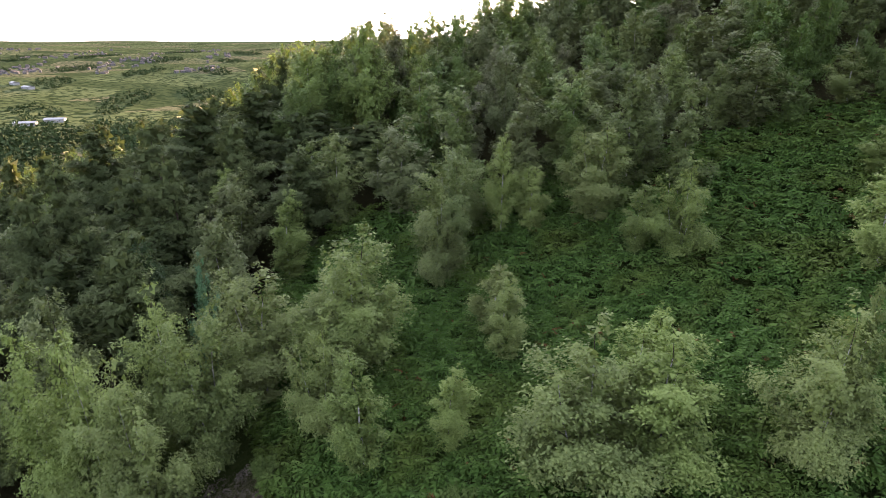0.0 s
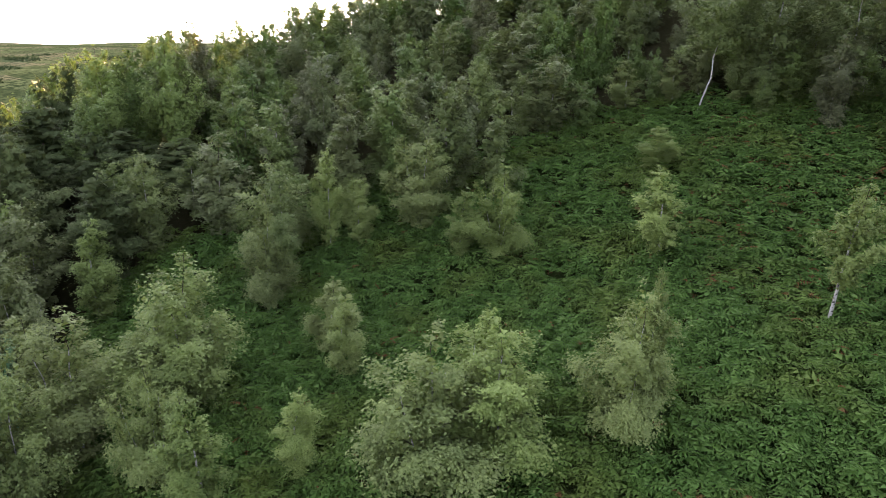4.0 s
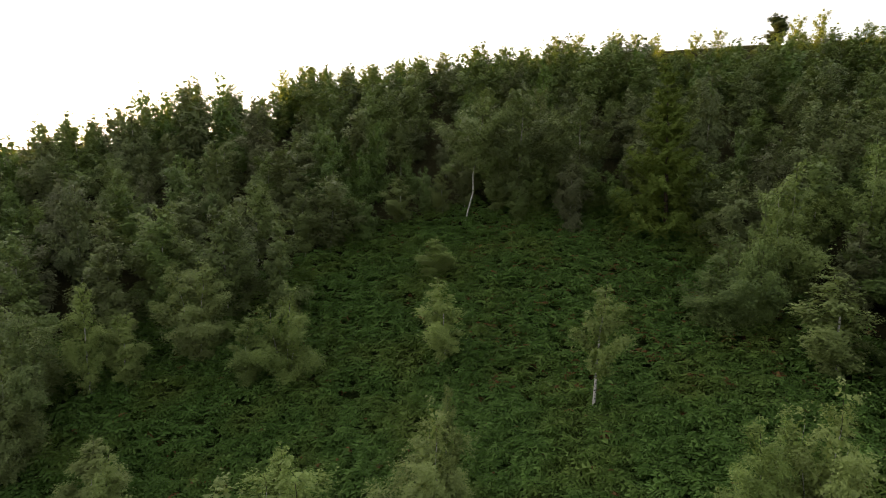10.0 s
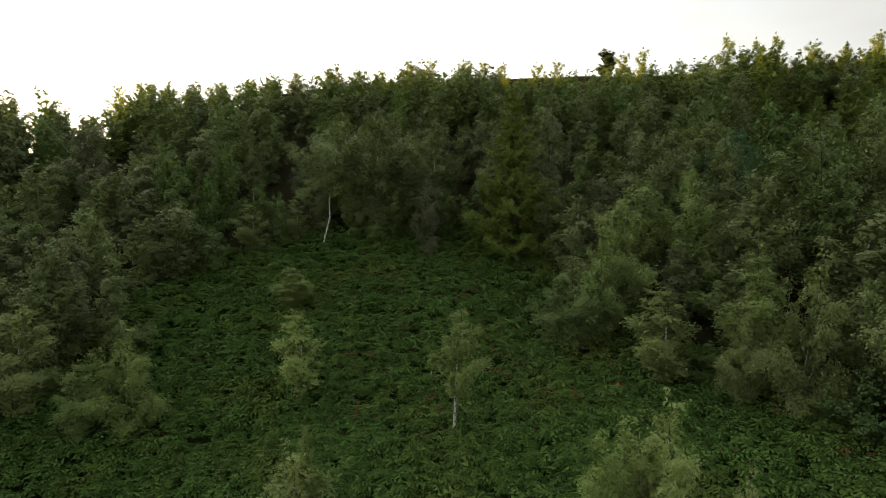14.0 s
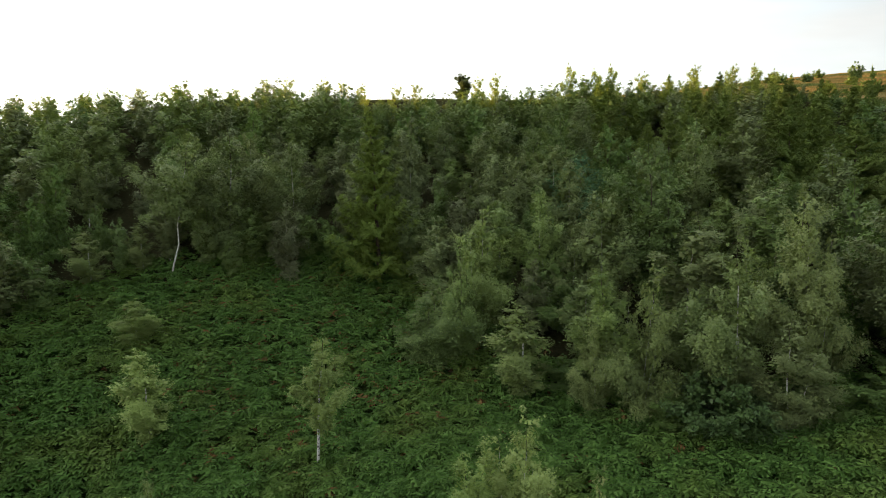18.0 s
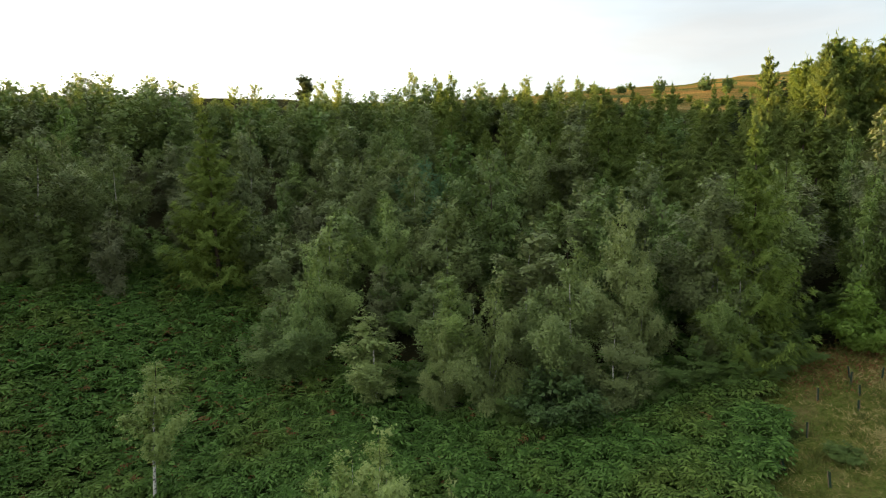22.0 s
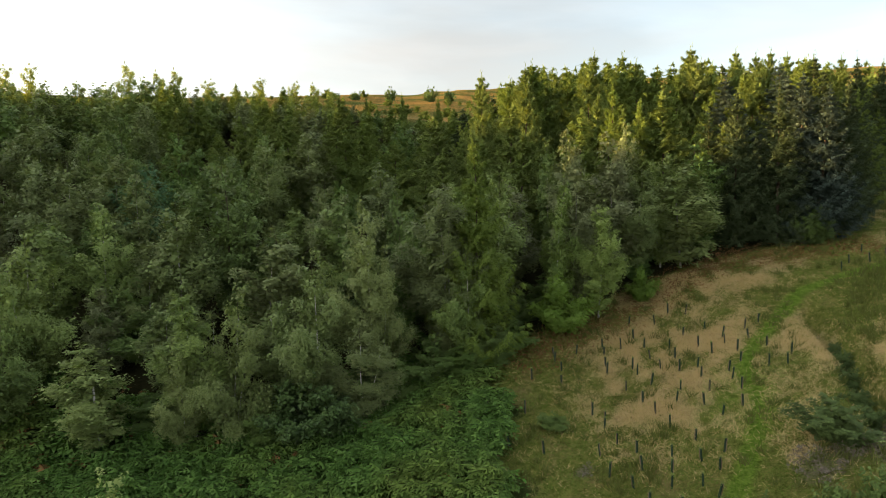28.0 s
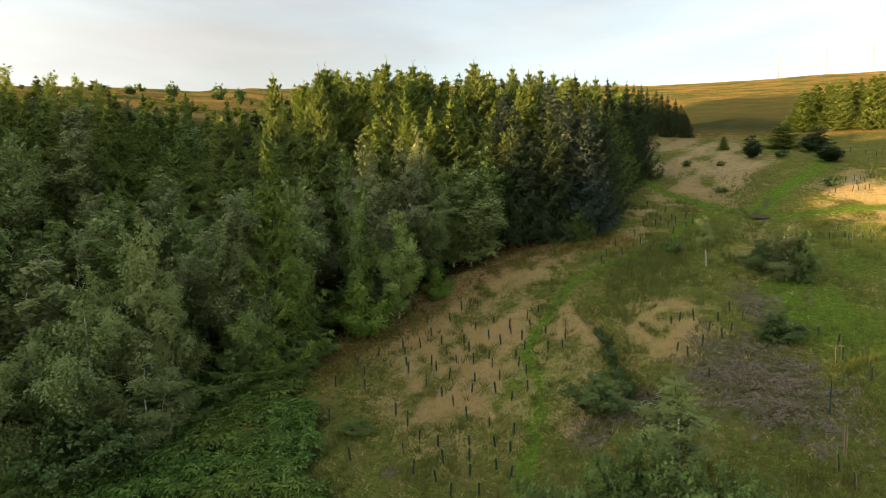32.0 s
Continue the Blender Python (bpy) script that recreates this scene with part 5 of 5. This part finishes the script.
TUBE_ROWS.append([(112, -1.7), (114.7, -2.4), (114.9, -3.1), (111.4, -3.6), (108.7, -2.2), (107.7, -1.7), (106.5, -0.9), (106.2, -0.2), (37.5, 33.5), (41.2, 31.5), (36.4, 31.7), (34, 32.6)])
TUBE_ROWS.append([(39.2, 29.6), (30.8, 32.4), (30.4, 29.8), (26.7, 27.5), (33.3, 25.2), (29.1, 32.1)])


def set_tubes():
    first, rng = sapling_tube(), np.random.default_rng(3)
    spots = [s for row in TUBE_ROWS for s in row]
    for n, (x, y) in enumerate(spots[::-1]):
        z = float(ground_height(np.array([x]), np.array([y]))[0])
        m = pose(x, y, z - .05, rng.normal(0, 4), rng.normal(0, 4), rng.uniform(0, 360)) @ Matrix.Diagonal((1, 1, rng.uniform(.85, 1.15), 1))
        if n < len(spots) - 1:
            copy_thing(first, m)
        else:
            first.matrix_basis = m


set_tubes()


# ---- the far valley: houses, sheds, hedges and woods; the moor's bushes and masts ----
def house(w, d, h, pitch, name, wall_mat, roof_mat):
    root = new(name)
    bm = bmesh.new()
    bmesh.ops.create_cube(bm, size=1, matrix=Matrix.Translation((0, 0, h / 2 - .5)) @ Matrix.Diagonal((w, d, h + 1, 1)))
    me = bpy.data.meshes.new("wall")
    bm.to_mesh(me)
    bm.free()
    me.materials.append(wall_mat)
    new("wall", me).parent = root
    e = .4
    v = [(-w / 2 - e, -d / 2 - e, h - .1), (w / 2 + e, -d / 2 - e, h - .1), (w / 2 + e, d / 2 + e, h - .1), (-w / 2 - e, d / 2 + e, h - .1), (-w / 2 - e, 0, h + pitch), (w / 2 + e, 0, h + pitch)]
    v += [(x, y, z + .25) for x, y, z in v]
    bm = bmesh.new()
    vs = [bm.verts.new(p) for p in v]
    for f in ((0, 1, 5, 4), (2, 3, 4, 5), (6, 10, 11, 7), (8, 11, 10, 9), (0, 6, 7, 1), (2, 8, 9, 3), (0, 4, 10, 6), (4, 3, 9, 10), (1, 7, 11, 5), (5, 11, 8, 2)):
        bm.faces.new([vs[i] for i in f])
    me = bpy.data.meshes.new("roof")
    bm.to_mesh(me)
    bm.free()
    me.materials.append(roof_mat)
    new("roof", me).parent = root
    for sx in (-1, 1):
        for k in (-.28, .28):
            bm = bmesh.new()
            bmesh.ops.create_cube(bm, size=1, matrix=Matrix.Translation((k * w, sx * (d / 2 + .02), h * .55)) @ Matrix.Diagonal((1.6, .12, 1.4, 1)))
            me = bpy.data.meshes.new("window")
            bm.to_mesh(me)
            bm.free()
            me.materials.append(PANE)
            new("window", me).parent = root
    return root


RENDERED = plain("rendered_wall", (.17, .165, .16), .9, .3, .3)
SLATE = plain("slate_roof", (.16, .13, .12), .7, .3, .4)
PANE = plain("dark_pane", (.05, .06, .07), .15, .2, 1)
SHED = plain("pale_sheeting", (.40, .40, .40), .6, .15, .2)
STEEL = plain("galvanised_steel", (.42, .40, .39), .6, .1, 2)


def set_town():
    rng = np.random.default_rng(12)
    first = tagged(house(11, 8, 5.5, 2.6, "house", RENDERED, SLATE), "small rendered house with a slate roof in the far town", "house", "houses of the far town")
    spots = []
    while len(spots) < 260:
        az, r = rng.uniform(80, 101), rng.uniform(1900, 3900)
        if math.sin(az * .9 + r * .004) + math.sin(r * .0075 + az * .3) + rng.normal(0, .4) < .25 + .55 * (az < 86):
            continue
        spots.append((az, r))
    for n, (az, r) in enumerate(spots[::-1]):
        x, y = -r * math.sin(radians(az)), r * math.cos(radians(az))
        m = pose(x, y, float(ground_height(x, y)), 0, 0, rng.uniform(0, 180)) @ Matrix.Diagonal((rng.uniform(.6, 1.5), rng.uniform(.7, 1.1), rng.uniform(.7, 1.1), 1))
        if n < len(spots) - 1:
            copy_thing(first, m)
        else:
            first.matrix_basis = m


set_town()
for az, r, turn in ((96.4, 1640, 20), (95.6, 1560, 35), (94.3, 1020, 75), (96.3, 985, 80)):
    x, y = -r * math.sin(radians(az)), r * math.cos(radians(az))
    shed = house(26, 13, 4.5, 1.6, "shed", SHED, SHED)
    shed.matrix_basis = pose(x, y, float(ground_height(x, y)), 0, 0, turn)
    tagged(shed, "long pale metal-clad shed in the valley", "shed", "sheds in the valley")


def far_trees(name, spots, size, each, mat, label):
    """Far woods and hedges as heaps of leaf clumps."""
    n = len(spots)
    z = ground_height(spots[:, 0], spots[:, 1])
    s = size * RNG.uniform(.6, 1.3, n)
    c = np.repeat(np.column_stack([spots, z]), each, 0)
    ball = unit(RNG.normal(size=(n * each, 3))) * RNG.uniform(.3, 1, (n * each, 1))
    ball[:, 2] = np.abs(ball[:, 2]) * 1.5
    c = c + ball * np.repeat(s, each)[:, None]
    v, f = strewn(c, size * .55, .5, 0, .8)
    return stuff(name, v, f, mat, label, "woods")


def set_far_woods():
    rng = np.random.default_rng(17)
    az, r = rng.uniform(60, 112, 20000), np.sqrt(rng.uniform(200 ** 2, 3600 ** 2, 20000)) ** .93 * 1.7 - 60
    x, y = -r * np.sin(np.radians(az)), r * np.cos(np.radians(az))
    belt = np.sin(r * .011 + 2 * np.sin(az * .35)) + .8 * np.sin(az * 1.1 + r * .003)
    ok = (belt > .55 + .4 * (r > 1500)) | ((r < 1000) & (belt > -1.1))
    az, r = rng.uniform(68, 110, 5200), np.sqrt(rng.uniform(140 ** 2, 900 ** 2, 5200))
    dense = np.sin(r * .016 + az * .2) + .7 * np.sin(az * .8) > -.75
    x, y, ok = np.r_[x, -(r * np.sin(np.radians(az)))[dense]], np.r_[y, (r * np.cos(np.radians(az)))[dense]], np.r_[ok, np.ones(dense.sum(), bool)]
    far_trees("far_woods", np.column_stack([x, y])[ok], 6.5, 16, FAR_LEAF, "dark woods and hedgerows in the far valley")
    az, r = rng.uniform(-50, -20, 60), rng.uniform(150, 270, 60)
    x, y = -r * np.sin(np.radians(az)), r * np.cos(np.radians(az))
    for n in range(46):
        KEEP.append((float(x[n]), float(y[n]), float(rng.uniform(1.2, 3.4))))


KEEP = []
set_far_woods()


def set_moor_bushes():
    first = leafy("moor_bush", 2.6, 3.2, .03, 60, 1600, .3, LARCH, BROWN_BARK, stems=3, hang=0, peak=.5, puff=.13)
    tagged(first, "wind-shaped bush on the golden moor", "bush", "bushes on the moor")
    for n, (x, y, h) in enumerate(KEEP[::-1]):
        m = pose(x, y, float(ground_height(x, y)), 0, 0, n * 47) @ Matrix.Diagonal((h / 2.4, h / 2.4, h / 2.6, 1))
        if n < len(KEEP) - 1:
            copy_thing(first, m)
        else:
            first.matrix_basis = m


set_moor_bushes()


def mast(az, r, top):
    x, y = -r * math.sin(radians(az)), r * math.cos(radians(az))
    z = float(ground_height(x, y))
    root = new("radio_mast")
    root.location = (x, y, z)
    k = np.linspace(0, top, 8)
    for a in (0, 2.1, 4.2):
        taper = .9 - .6 * k / top
        part("leg", *pipe(np.column_stack([taper * math.cos(a), taper * math.sin(a), k - 1 * (k == 0)]), [.12] * 8, 4), STEEL, root)
    for i in range(7):
        part("brace", *pipe([(.8 * math.cos(a), .8 * math.sin(a), k[i] + 2) for a in np.linspace(0, 6.28, 7)], [.08] * 7, 3), STEEL, root)
    part("aerial", *pipe([(0, 0, top - 1), (0, 0, top + 4), (0, 0, top + 7)], [.12, .10, .07], 5), STEEL, root)
    tagged(root, "thin steel lattice radio mast on the moor", "mast", "radio masts")


mast(-84.9, 690, 20)
mast(-88.2, 690, 22)
mast(-91.2, 690, 26)


# ---- small things on the meadow ----
def boulder(x, y, s):
    bm = bmesh.new()
    bmesh.ops.create_icosphere(bm, subdivisions=3, radius=1)
    for v in bm.verts:
        v.co *= 1 + .35 * noise.noise(v.co * 1.3 + Vector((x, y, 0))) + .12 * noise.noise(v.co * 4)
        v.co.z *= .6
    me = bpy.data.meshes.new("boulder")
    bm.to_mesh(me)
    bm.free()
    me.materials.append(ROCK)
    ob = new("boulder", me)
    ob.matrix_world = pose(x, y, float(ground_height(x, y)) + s * .15, 0, 0, x * 50) @ Matrix.Scale(s, 4)
    tagged(ob, "weathered grey boulder lying in the grass", "rock", "boulders")


for x, y, s in ((91.5, 11.6, .22), (87, 9, .25)):
    boulder(x, y, s)


def post(x, y, tall, mat, label, lean=0):
    bm = bmesh.new()
    bmesh.ops.create_cone(bm, segments=8, radius1=.035, radius2=.03, depth=tall, cap_ends=True, matrix=Matrix.Translation((0, 0, tall / 2 - .2)))
    bmesh.ops.bevel(bm, geom=[e for e in bm.edges if min(v.co.z for v in e.verts) > tall * .6], offset=.012, segments=1)
    me = bpy.data.meshes.new("post")
    bm.to_mesh(me)
    bm.free()
    me.materials.append(mat)
    ob = new("post", me)
    ob.matrix_world = pose(x, y, float(ground_height(x, y)), lean, lean * .5, 0)
    tagged(ob, label, "post", "posts in the meadow")


post(40.0, 0.7, 2.2, TUBE, "tall dark green post in the meadow")
post(46.8, 0.6, 1.6, STAKE, "pale wooden stake standing in the grass")
post(36.0, -0.1, 1.7, STAKE, "pale wooden stake standing in the grass")
post(36.0, 0.0, 1.7, STAKE, "pale wooden stake standing in the grass")


def puddle():
    az = np.linspace(0, 2 * math.pi, 28, endpoint=False)
    rad = 1 + .3 * np.sin(3 * az) + .15 * np.sin(7 * az + 1)
    x, y = 89.3 + 1.9 * rad * np.cos(az), 9.7 + .95 * rad * np.sin(az)
    z = float(ground_height(89.3, 9.7)) + .06
    v = [(89.3, 9.7, z)] + [(a, b, z) for a, b in zip(x, y)]
    f = [(0, i + 1, (i + 1) % 28 + 1) for i in range(28)]
    tagged(new("puddle", mesh_of("puddle", v, f, WATER)), "shallow muddy puddle where the tracks meet", "water", kind="structure")


puddle()


def snag(x, y, tall):
    """A dead, leafless birch stem with broken boughs."""
    root = new("dead_birch")
    rng = np.random.default_rng(int(abs(x * 10)))
    k = np.linspace(0, 1, 7)
    stem = np.column_stack([.25 * np.sin(k * 3), .18 * np.sin(k * 2 + 1) - .15, tall * k - .3 * (k == 0)])
    part("trunk", *pipe(stem, .09 * (1 - .75 * k), 7), WHITE_BARK, root, smooth=True)
    for i in range(5):
        a, u = rng.uniform(0, 6.28), rng.uniform(.4, .95)
        p0 = np.array([np.interp(u, k, stem[:, c]) for c in range(3)])
        way = np.array([math.cos(a), math.sin(a), rng.uniform(.5, 1.2)]) * rng.uniform(.5, 1.1)
        part("bough", *pipe([p0, p0 + way * .5 + [0, 0, .05], p0 + way], [.03, .02, .008], 5), WHITE_BARK, root, smooth=True)
    root.location = (x, y, float(ground_height(x, y)))
    tagged(root, "leafless dead white birch stem", "dead tree")


snag(9.5, 58.8, 5.5)
